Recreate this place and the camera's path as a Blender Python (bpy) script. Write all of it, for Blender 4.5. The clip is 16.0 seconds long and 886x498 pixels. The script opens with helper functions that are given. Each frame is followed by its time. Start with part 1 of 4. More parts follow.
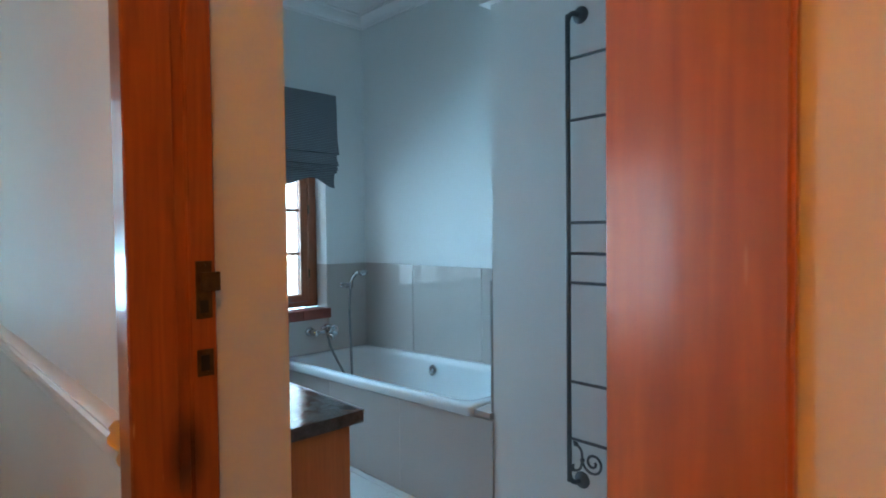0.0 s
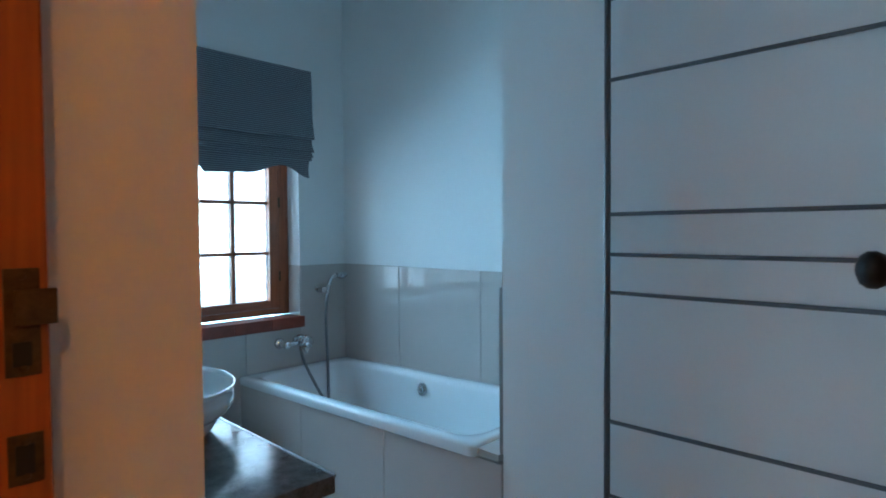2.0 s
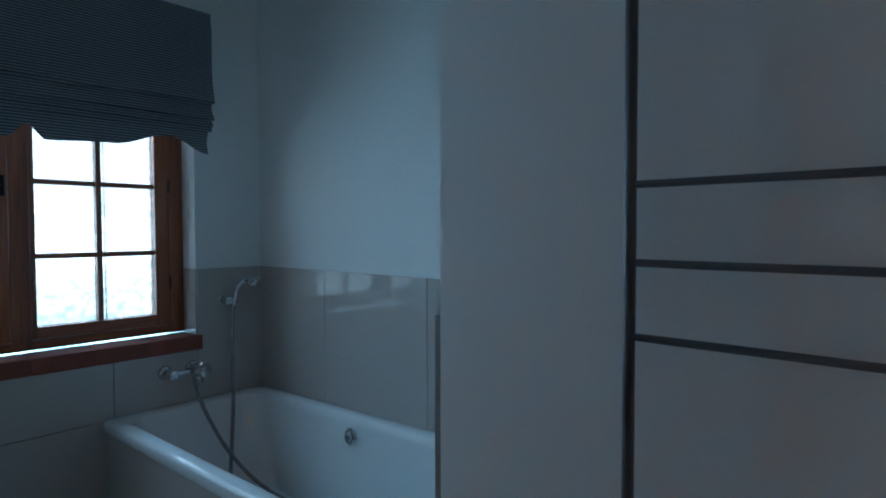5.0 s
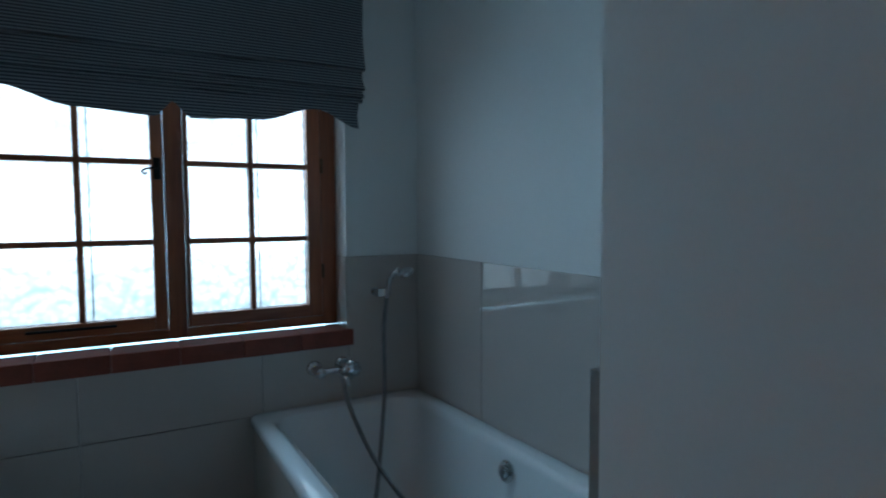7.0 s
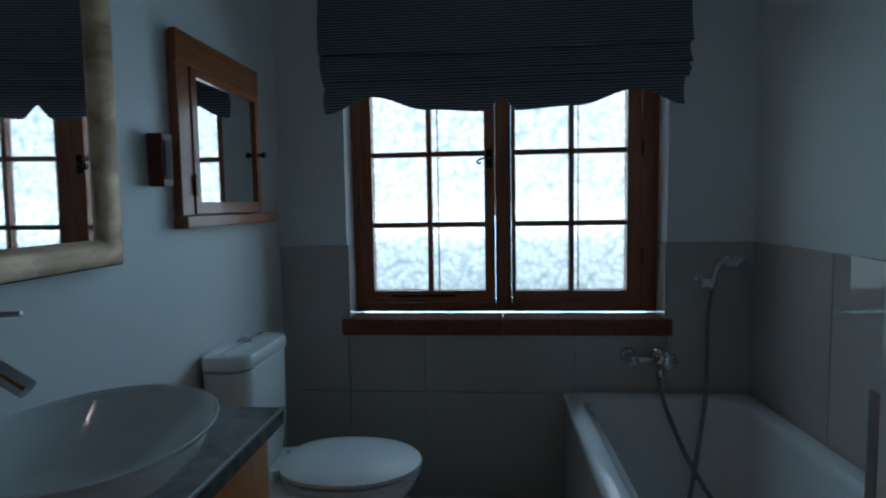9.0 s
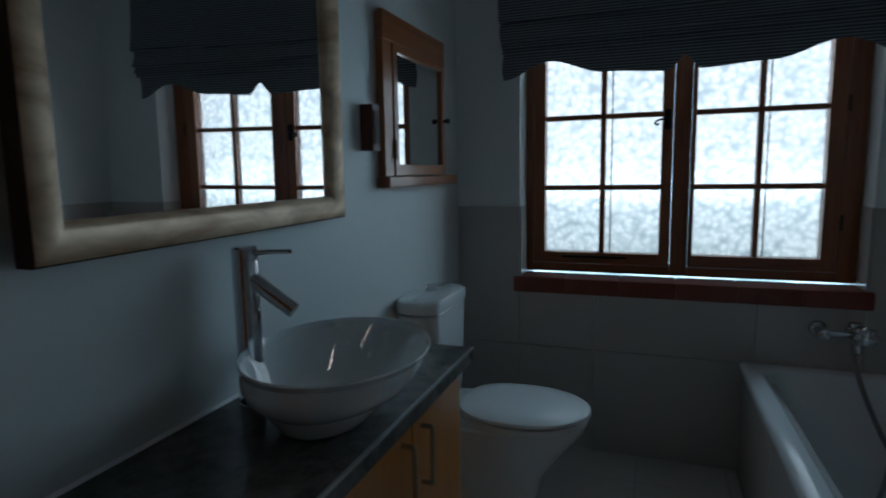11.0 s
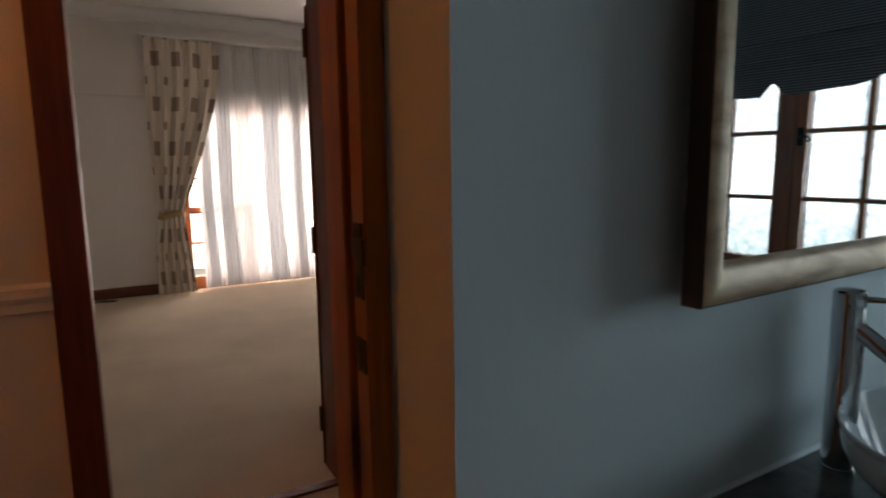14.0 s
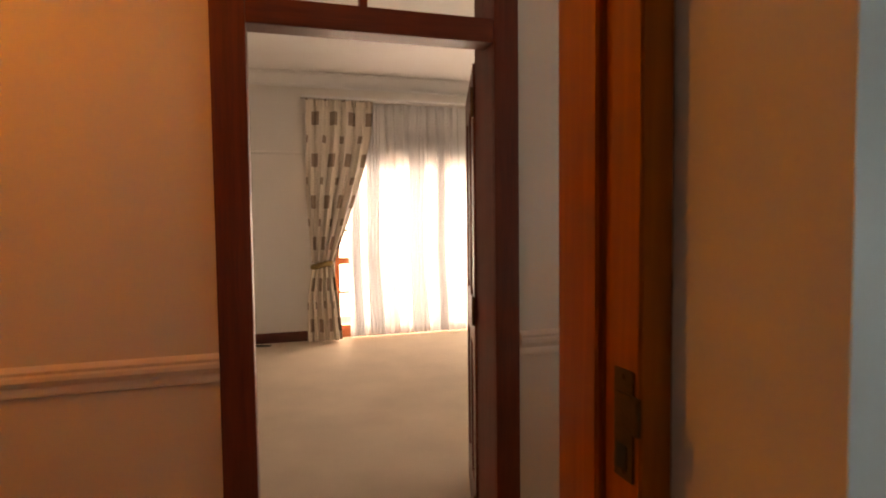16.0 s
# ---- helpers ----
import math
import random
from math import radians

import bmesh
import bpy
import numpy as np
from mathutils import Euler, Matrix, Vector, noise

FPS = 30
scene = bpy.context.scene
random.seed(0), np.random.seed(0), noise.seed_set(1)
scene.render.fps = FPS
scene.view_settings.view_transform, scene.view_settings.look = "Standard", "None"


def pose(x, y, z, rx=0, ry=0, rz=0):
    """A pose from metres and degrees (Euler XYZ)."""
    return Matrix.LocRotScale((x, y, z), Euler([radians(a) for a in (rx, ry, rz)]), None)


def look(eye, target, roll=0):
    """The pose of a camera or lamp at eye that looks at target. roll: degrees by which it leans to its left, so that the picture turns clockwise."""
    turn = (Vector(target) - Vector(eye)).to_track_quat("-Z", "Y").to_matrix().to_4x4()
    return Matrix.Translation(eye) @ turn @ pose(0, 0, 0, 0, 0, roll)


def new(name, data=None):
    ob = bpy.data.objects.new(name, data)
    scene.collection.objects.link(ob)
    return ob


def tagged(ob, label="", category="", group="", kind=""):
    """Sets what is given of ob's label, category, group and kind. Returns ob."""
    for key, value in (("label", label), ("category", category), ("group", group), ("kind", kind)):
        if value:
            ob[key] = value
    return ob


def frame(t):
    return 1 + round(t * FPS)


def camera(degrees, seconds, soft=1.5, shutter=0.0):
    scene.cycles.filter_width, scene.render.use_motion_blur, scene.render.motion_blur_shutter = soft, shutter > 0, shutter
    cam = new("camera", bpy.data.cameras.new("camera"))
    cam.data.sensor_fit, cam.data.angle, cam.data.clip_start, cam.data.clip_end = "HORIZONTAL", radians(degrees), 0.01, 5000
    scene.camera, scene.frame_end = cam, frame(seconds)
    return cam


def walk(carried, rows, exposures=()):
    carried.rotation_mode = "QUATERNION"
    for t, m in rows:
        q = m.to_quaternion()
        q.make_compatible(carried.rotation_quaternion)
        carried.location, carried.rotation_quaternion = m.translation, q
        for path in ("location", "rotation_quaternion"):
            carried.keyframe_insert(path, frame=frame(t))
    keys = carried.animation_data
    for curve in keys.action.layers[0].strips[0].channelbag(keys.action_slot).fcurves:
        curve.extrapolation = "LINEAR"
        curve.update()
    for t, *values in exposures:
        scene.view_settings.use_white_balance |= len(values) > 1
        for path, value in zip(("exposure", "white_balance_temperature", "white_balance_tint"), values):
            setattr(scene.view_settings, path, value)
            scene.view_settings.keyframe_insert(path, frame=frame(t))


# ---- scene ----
cam = camera(75.31, 16.0, soft=1.9, shutter=0.4)
PATH = [
    (0, pose(0.151, 0.031, 1.253, 88.35, 0.61, 45.97)),
    (0.5, pose(0.071, 0.111, 1.243, 88.34, 0.57, 45.84)),
    (1, pose(-0.050, 0.188, 1.239, 88.23, 0.55, 45.49)),
    (1.5, pose(-0.158, 0.262, 1.247, 88.14, 0.53, 44.81)),
    (2, pose(-0.232, 0.337, 1.238, 88.30, 0.38, 44.27)),
    (2.5, pose(-0.317, 0.431, 1.235, 88.30, 0.22, 43.40)),
    (3, pose(-0.369, 0.528, 1.227, 88.45, 0.07, 42.80)),
    (3.5, pose(-0.397, 0.609, 1.222, 88.61, -0.15, 42.24)),
    (4, pose(-0.481, 0.741, 1.222, 88.31, 0.08, 41.36)),
    (4.2, pose(-0.515, 0.790, 1.224, 88.32, 0.10, 41.07)),
    (6.3, pose(-0.893, 1.276, 1.216, 86.62, 0.32, 49.62)),
    (6.5, pose(-0.923, 1.311, 1.216, 86.63, 0.33, 52.35)),
    (7, pose(-0.969, 1.388, 1.215, 86.55, 0.34, 61.03)),
    (7.5, pose(-0.990, 1.459, 1.210, 86.76, 0.61, 71.26)),
    (8, pose(-0.984, 1.501, 1.205, 86.78, 0.91, 81.61)),
    (8.5, pose(-0.971, 1.508, 1.205, 86.44, 0.94, 89.30)),
    (8.7, pose(-0.959, 1.509, 1.205, 86.14, 0.95, 91.81)),
    (10.8, pose(-0.821, 1.471, 1.201, 82.21, 1.01, 107.95)),
    (11, pose(-0.811, 1.455, 1.199, 82.28, 1.02, 110.12)),
    (11.5, pose(-0.798, 1.404, 1.203, 82.11, 0.99, 115.75)),
    (12, pose(-0.788, 1.357, 1.208, 81.98, 0.91, 122.18)),
    (12.5, pose(-0.743, 1.307, 1.222, 81.99, 1.00, 129.04)),
    (13, pose(-0.707, 1.241, 1.226, 82.30, 0.91, 136.87)),
    (13.5, pose(-0.664, 1.229, 1.249, 82.12, 1.10, 144.11)),
    (14, pose(-0.636, 1.197, 1.272, 82.38, 0.88, 150.26)),
    (14.5, pose(-0.597, 1.177, 1.298, 82.37, 0.63, 155.43)),
    (15, pose(-0.580, 1.132, 1.318, 83.04, 0.74, 159.33)),
    (15.5, pose(-0.594, 1.039, 1.330, 85.13, 0.76, 161.67)),
    (16, pose(-0.603, 0.922, 1.350, 87.09, 0.66, 163.25)),
]
EXPOSURES = [
    (0.0, 0.4, 5850, 9), (0.5, 0.42, 5850, 9), (1.5, 0.34, 5700, 9), (2.5, 0.03, 5300, 7), (4.0, -0.8, 5450, 9), (7.0, -1.2, 6050, 14), (8.5, -1.75, 6300, 17),
    (11.0, -2.15, 6800, 19), (13.0, -1.6, 7000, 20), (14.5, -1.25, 8200, 22), (16.0, -0.5, 10500, 28),
]
walk(cam, PATH, EXPOSURES)

# ---- light ----
world = bpy.data.worlds.new("sky")
scene.world = world
world.use_nodes = True
wn = world.node_tree
sky = wn.nodes.new("ShaderNodeTexSky")
sky.sky_type = "NISHITA"
sky.sun_disc = False
sky.sun_elevation, sky.sun_rotation = radians(55), radians(160)
wn.links.new(sky.outputs[0], wn.nodes["Background"].inputs[0])
wn.nodes["Background"].inputs[1].default_value = 0.12


def lamp(name, kind, m, power, colour, size=0.1, size_y=None, angle=None):
    data = bpy.data.lights.new(name, kind)
    data.energy, data.color = power, colour
    if kind == "AREA":
        data.size = size
        if size_y:
            data.shape, data.size_y = "RECTANGLE", size_y
    elif kind == "SUN":
        data.angle = radians(angle)
    else:
        data.shadow_soft_size = size
    ob = new(name, data)
    ob.matrix_world = m
    return ob


lamp("sun", "SUN", look((0, 0, 8), (-5.0, -3.0, 0)), 5.0, (1.0, 0.95, 0.88), angle=0.6)
lamp("bathroom_daylight", "AREA", look((-3.9, 1.55, 1.56), (0, 1.55, 1.5)), 108, (0.42, 0.77, 1.0), 1.9, 1.04)
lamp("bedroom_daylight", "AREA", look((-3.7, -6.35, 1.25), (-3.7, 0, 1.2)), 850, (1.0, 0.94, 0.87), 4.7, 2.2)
lamp("hall_daylight", "AREA", look((-3.5, -0.42, 1.45), (0, -0.3, 1.3)), 1.0, (1.0, 0.97, 1.0), 0.9, 1.2)
lamp("hall_bulb", "POINT", pose(0.5, -0.2, 2.42), 18, (1.0, 0.32, 0.005), 0.07)

# ---- materials ----
def nodes_of(name):
    m = bpy.data.materials.new(name)
    m.use_nodes = True
    nt = m.node_tree
    return m, nt, nt.nodes["Principled BSDF"]


def surface(name, colour, rough=0.5, metal=0.0, vary=0.08, scale=3.0, fine=60.0, bump=0.1, coat=0.0, rough_vary=0.1, stretch=(1, 1, 1), depth=0.002, ior=1.45):
    """A material with broad and fine variation in colour, gloss and relief."""
    m, nt, b = nodes_of(name)
    N, L = nt.nodes.new, nt.links.new
    co = N("ShaderNodeTexCoord")
    mp = N("ShaderNodeMapping")
    mp.inputs["Scale"].default_value = stretch
    L(co.outputs["Object"], mp.inputs[0])
    broad, grain = N("ShaderNodeTexNoise"), N("ShaderNodeTexNoise")
    broad.inputs["Scale"].default_value, broad.inputs["Detail"].default_value = scale, 4
    grain.inputs["Scale"].default_value, grain.inputs["Detail"].default_value = fine, 5
    L(mp.outputs[0], broad.inputs["Vector"])
    L(mp.outputs[0], grain.inputs["Vector"])
    mix = N("ShaderNodeMix")
    mix.data_type = "FLOAT"
    mix.inputs[0].default_value = 0.35
    L(broad.outputs[0], mix.inputs[2])
    L(grain.outputs[0], mix.inputs[3])
    ramp = N("ShaderNodeValToRGB")
    ramp.color_ramp.elements[0].position, ramp.color_ramp.elements[1].position = 0.3, 0.7
    lo = [max(0, c * (1 - vary)) for c in colour]
    hi = [min(1, c * (1 + vary)) for c in colour]
    ramp.color_ramp.elements[0].color, ramp.color_ramp.elements[1].color = (*lo, 1), (*hi, 1)
    L(mix.outputs[0], ramp.inputs[0])
    L(ramp.outputs[0], b.inputs["Base Color"])
    rr = N("ShaderNodeMapRange")
    rr.inputs[3].default_value, rr.inputs[4].default_value = max(0.02, rough - rough_vary * rough), min(1, rough + rough_vary * rough)
    L(broad.outputs[0], rr.inputs[0])
    L(rr.outputs[0], b.inputs["Roughness"])
    b.inputs["Metallic"].default_value = metal
    b.inputs["Coat Weight"].default_value = coat
    b.inputs["Coat Roughness"].default_value = 0.08
    b.inputs["IOR"].default_value = ior
    if bump:
        bp = N("ShaderNodeBump")
        bp.inputs["Strength"].default_value, bp.inputs["Distance"].default_value = bump, depth
        L(grain.outputs[0], bp.inputs["Height"])
        L(bp.outputs[0], b.inputs["Normal"])
    return m


def wood(name, dark, light, axis="Z", rough=0.28, coat=0.5, rings=7.0, knots=True):
    """Varnished timber with long grain along one axis, and knots."""
    m, nt, b = nodes_of(name)
    N, L = nt.nodes.new, nt.links.new
    co = N("ShaderNodeTexCoord")
    info = N("ShaderNodeObjectInfo")
    add = N("ShaderNodeVectorMath")
    add.operation = "MULTIPLY_ADD"
    add.inputs[1].default_value = (1, 1, 1)
    L(co.outputs["Object"], add.inputs[0])
    off = N("ShaderNodeCombineXYZ")
    mul = N("ShaderNodeMath")
    mul.operation, mul.inputs[1].default_value = "MULTIPLY", 9.0
    L(info.outputs["Random"], mul.inputs[0])
    for k in range(3):
        L(mul.outputs[0], off.inputs[k])
    L(off.outputs[0], add.inputs[2])
    mp = N("ShaderNodeMapping")
    s = {"X": (0.06, 1, 1), "Y": (1, 0.06, 1), "Z": (1, 1, 0.06)}[axis]
    mp.inputs["Scale"].default_value = s
    L(add.outputs[0], mp.inputs[0])
    grain = N("ShaderNodeTexNoise")
    grain.inputs["Scale"].default_value, grain.inputs["Detail"].default_value, grain.inputs["Distortion"].default_value = 110, 6, 0.6
    L(mp.outputs[0], grain.inputs["Vector"])
    ring = N("ShaderNodeTexNoise")
    ring.inputs["Scale"].default_value, ring.inputs["Detail"].default_value, ring.inputs["Distortion"].default_value = rings * 2, 2, 1.2
    L(mp.outputs[0], ring.inputs["Vector"])
    mix = N("ShaderNodeMix")
    mix.data_type = "FLOAT"
    mix.inputs[0].default_value = 0.45
    L(ring.outputs[0], mix.inputs[2])
    L(grain.outputs[0], mix.inputs[3])
    ramp = N("ShaderNodeValToRGB")
    e = ramp.color_ramp.elements
    e[0].position, e[0].color = 0.33, (*dark, 1)
    e[1].position, e[1].color = 0.68, (*light, 1)
    L(mix.outputs[0], ramp.inputs[0])
    colour = ramp.outputs[0]
    if knots:
        vm = N("ShaderNodeMapping")
        vm.inputs["Scale"].default_value = {"X": (0.45, 1, 1), "Y": (1, 0.45, 1), "Z": (1, 1, 0.45)}[axis]
        L(add.outputs[0], vm.inputs[0])
        vor = N("ShaderNodeTexVoronoi")
        vor.inputs["Scale"].default_value = 7.5
        L(vm.outputs[0], vor.inputs["Vector"])
        kr = N("ShaderNodeValToRGB")
        kr.color_ramp.elements[0].position, kr.color_ramp.elements[0].color = 0.12, (0.1, 0.07, 0.06, 1)
        kr.color_ramp.elements[1].position, kr.color_ramp.elements[1].color = 0.33, (1, 1, 1, 1)
        L(vor.outputs["Distance"], kr.inputs[0])
        km = N("ShaderNodeMix")
        km.data_type, km.blend_type = "RGBA", "MULTIPLY"
        km.inputs[0].default_value = 0.8
        L(colour, km.inputs[6])
        L(kr.outputs[0], km.inputs[7])
        colour = km.outputs[2]
        sm = N("ShaderNodeMapping")
        sm.inputs["Scale"].default_value = {"X": (0.12, 1, 1), "Y": (1, 0.12, 1), "Z": (1, 1, 0.12)}[axis]
        L(add.outputs[0], sm.inputs[0])
        scuff = N("ShaderNodeTexNoise")
        scuff.inputs["Scale"].default_value, scuff.inputs["Detail"].default_value = 60, 2
        L(sm.outputs[0], scuff.inputs["Vector"])
        sr = N("ShaderNodeValToRGB")
        sr.color_ramp.elements[0].position, sr.color_ramp.elements[0].color = 0.715, (0, 0, 0, 1)
        sr.color_ramp.elements[1].position, sr.color_ramp.elements[1].color = 0.75, (0.55, 0.55, 0.55, 1)
        L(scuff.outputs[0], sr.inputs[0])
        sx = N("ShaderNodeMix")
        sx.data_type = "RGBA"
        sx.inputs[7].default_value = (0.62, 0.33, 0.14, 1)
        L(sr.outputs[0], sx.inputs[0])
        L(colour, sx.inputs[6])
        colour = sx.outputs[2]
    L(colour, b.inputs["Base Color"])
    b.inputs["Roughness"].default_value = rough
    b.inputs["Coat Weight"].default_value = coat
    b.inputs["Coat Roughness"].default_value = 0.12
    bp = N("ShaderNodeBump")
    bp.inputs["Strength"].default_value, bp.inputs["Distance"].default_value = 0.15, 0.001
    L(grain.outputs[0], bp.inputs["Height"])
    L(bp.outputs[0], b.inputs["Normal"])
    return m


def striped_cloth(name):
    """Dark ticking: narrow dark and pale threads running level."""
    m, nt, b = nodes_of(name)
    N, L = nt.nodes.new, nt.links.new
    co = N("ShaderNodeTexCoord")
    sep = N("ShaderNodeSeparateXYZ")
    warp = N("ShaderNodeTexNoise")
    warp.inputs["Scale"].default_value = 4
    L(co.outputs["Object"], warp.inputs["Vector"])
    L(co.outputs["Object"], sep.inputs[0])
    ma = N("ShaderNodeMath")
    ma.operation, ma.inputs[1].default_value = "MULTIPLY_ADD", 0.002
    L(warp.outputs[0], ma.inputs[0])
    L(sep.outputs["Z"], ma.inputs[2])
    mu = N("ShaderNodeMath")
    mu.operation, mu.inputs[1].default_value = "MULTIPLY", 2 * math.pi / 0.011
    L(ma.outputs[0], mu.inputs[0])
    si = N("ShaderNodeMath")
    si.operation = "SINE"
    L(mu.outputs[0], si.inputs[0])
    ramp = N("ShaderNodeValToRGB")
    ramp.color_ramp.elements[0].position, ramp.color_ramp.elements[0].color = 0.25, (0.055, 0.062, 0.075, 1)
    ramp.color_ramp.elements[1].position, ramp.color_ramp.elements[1].color = 0.85, (0.25, 0.275, 0.3, 1)
    half = N("ShaderNodeMath")
    half.operation, half.inputs[1].default_value, half.inputs[2].default_value = "MULTIPLY_ADD", 0.5, 0.5
    L(si.outputs[0], half.inputs[0])
    L(half.outputs[0], ramp.inputs[0])
    weave = N("ShaderNodeTexNoise")
    weave.inputs["Scale"].default_value = 400
    L(co.outputs["Object"], weave.inputs["Vector"])
    bp = N("ShaderNodeBump")
    bp.inputs["Strength"].default_value, bp.inputs["Distance"].default_value = 0.3, 0.001
    L(weave.outputs[0], bp.inputs["Height"])
    L(bp.outputs[0], b.inputs["Normal"])
    L(ramp.outputs[0], b.inputs["Base Color"])
    b.inputs["Roughness"].default_value = 0.9
    b.inputs["Sheen Weight"].default_value = 0.2
    return m


def patterned_cloth(name):
    """Cream curtain cloth with rows of taupe squares of two sizes."""
    m, nt, b = nodes_of(name)
    N, L = nt.nodes.new, nt.links.new
    uv = N("ShaderNodeUVMap")
    uv.uv_map = "cloth"

    def squares(sx, sz, ox, oz, half_x, half_z):
        mp = N("ShaderNodeMapping")
        mp.inputs["Scale"].default_value = (1 / sx, 1 / sz, 1)
        mp.inputs["Location"].default_value = (ox, oz, 0)
        L(uv.outputs[0], mp.inputs[0])
        fr = N("ShaderNodeVectorMath")
        fr.operation = "FRACTION"
        L(mp.outputs[0], fr.inputs[0])
        sep = N("ShaderNodeSeparateXYZ")
        L(fr.outputs[0], sep.inputs[0])
        outs = []
        for k, h in ((0, half_x), (1, half_z)):
            c = N("ShaderNodeMath")
            c.operation, c.inputs[1].default_value, c.inputs[2].default_value = "COMPARE", 0.5, h
            L(sep.outputs[k], c.inputs[0])
            outs.append(c.outputs[0])
        mu = N("ShaderNodeMath")
        mu.operation = "MULTIPLY"
        L(outs[0], mu.inputs[0])
        L(outs[1], mu.inputs[1])
        return mu.outputs[0]

    big = squares(0.36, 0.46, 0.0, 0.1, 0.2, 0.16)
    small = squares(0.36, 0.46, 0.5, 0.6, 0.11, 0.09)
    mx = N("ShaderNodeMath")
    mx.operation = "MAXIMUM"
    L(big, mx.inputs[0])
    L(small, mx.inputs[1])
    nz = N("ShaderNodeTexNoise")
    nz.inputs["Scale"].default_value = 90
    L(uv.outputs[0], nz.inputs["Vector"])
    col = N("ShaderNodeMix")
    col.data_type = "RGBA"
    col.inputs[6].default_value, col.inputs[7].default_value = (0.84, 0.76, 0.66, 1), (0.4, 0.3, 0.23, 1)
    L(mx.outputs[0], col.inputs[0])
    L(col.outputs[2], b.inputs["Base Color"])
    b.inputs["Roughness"].default_value = 0.85
    bp = N("ShaderNodeBump")
    bp.inputs["Strength"].default_value, bp.inputs["Distance"].default_value = 0.2, 0.002
    L(nz.outputs[0], bp.inputs["Height"])
    L(bp.outputs[0], b.inputs["Normal"])
    return m


def sheer_cloth(name):
    m, nt, b = nodes_of(name)
    N, L = nt.nodes.new, nt.links.new
    b.inputs["Base Color"].default_value = (0.9, 0.9, 0.9, 1)
    b.inputs["Roughness"].default_value = 0.9
    tl, tp, m1, m2 = N("ShaderNodeBsdfTranslucent"), N("ShaderNodeBsdfTransparent"), N("ShaderNodeMixShader"), N("ShaderNodeMixShader")
    tl.inputs[0].default_value = (0.7, 0.74, 0.8, 1)
    m1.inputs[0].default_value, m2.inputs[0].default_value = 0.22, 0.05
    L(b.outputs[0], m1.inputs[1])
    L(tl.outputs[0], m1.inputs[2])
    L(m1.outputs[0], m2.inputs[1])
    L(tp.outputs[0], m2.inputs[2])
    L(m2.outputs[0], nt.nodes["Material Output"].inputs[0])
    return m


def obscured_glass(name):
    """Hammered privacy glass."""
    m, nt, b = nodes_of(name)
    N, L = nt.nodes.new, nt.links.new
    b.inputs["Base Color"].default_value = (0.93, 0.97, 0.97, 1)
    b.inputs["Transmission Weight"].default_value = 1
    b.inputs["Roughness"].default_value = 0.32
    b.inputs["IOR"].default_value = 1.4
    co = N("ShaderNodeTexCoord")
    vor = N("ShaderNodeTexVoronoi")
    vor.feature = "SMOOTH_F1"
    vor.inputs["Scale"].default_value = 48
    L(co.outputs["Object"], vor.inputs["Vector"])
    bp = N("ShaderNodeBump")
    bp.inputs["Strength"].default_value, bp.inputs["Distance"].default_value = 1.0, 0.007
    L(vor.outputs["Distance"], bp.inputs["Height"])
    L(bp.outputs[0], b.inputs["Normal"])
    thick = N("ShaderNodeValToRGB")   # refraction's light and dark put into the tint, warmed against the blue lamp
    thick.color_ramp.elements[0].position, thick.color_ramp.elements[0].color = 0.15, (0.62, 0.45, 0.395, 1)
    thick.color_ramp.elements[1].position, thick.color_ramp.elements[1].color = 0.75, (0.3, 0.245, 0.225, 1)
    L(vor.outputs["Distance"], thick.inputs[0])
    L(thick.outputs[0], b.inputs["Base Color"])
    return m


def clear_glass(name):
    m, nt, b = nodes_of(name)
    b.inputs["Base Color"].default_value = (0.95, 0.98, 0.97, 1)
    b.inputs["Transmission Weight"].default_value = 1
    b.inputs["Roughness"].default_value = 0.0
    b.inputs["IOR"].default_value = 1.2
    return m


def gilt(name):
    """Silvery-gold leaf laid over wood in sheets, with worn streaks."""
    m, nt, b = nodes_of(name)
    N, L = nt.nodes.new, nt.links.new
    co = N("ShaderNodeTexCoord")
    n1, n2 = N("ShaderNodeTexNoise"), N("ShaderNodeTexNoise")
    n1.inputs["Scale"].default_value, n1.inputs["Detail"].default_value = 14, 8
    n2.inputs["Scale"].default_value, n2.inputs["Detail"].default_value = 160, 3
    for n in (n1, n2):
        L(co.outputs["Object"], n.inputs["Vector"])
    ramp = N("ShaderNodeValToRGB")
    co2 = N("ShaderNodeMapping")   # streaks brushed along the leaf
    co2.inputs["Scale"].default_value = (0.35, 1, 1)
    L(co.outputs["Object"], co2.inputs[0])
    L(co2.outputs[0], n1.inputs["Vector"])
    n1.inputs["Distortion"].default_value = 0.8
    ramp.color_ramp.elements[0].position, ramp.color_ramp.elements[0].color = 0.36, (0.5, 0.29, 0.17, 1)
    ramp.color_ramp.elements[1].position, ramp.color_ramp.elements[1].color = 0.62, (0.95, 0.66, 0.44, 1)
    L(n1.outputs[0], ramp.inputs[0])
    L(ramp.outputs[0], b.inputs["Base Color"])
    b.inputs["Metallic"].default_value = 0.25
    rr = N("ShaderNodeMapRange")
    rr.inputs[3].default_value, rr.inputs[4].default_value = 0.3, 0.6
    L(n2.outputs[0], rr.inputs[0])
    L(rr.outputs[0], b.inputs["Roughness"])
    bp = N("ShaderNodeBump")
    bp.inputs["Strength"].default_value, bp.inputs["Distance"].default_value = 0.2, 0.001
    L(n2.outputs[0], bp.inputs["Height"])
    L(bp.outputs[0], b.inputs["Normal"])
    return m


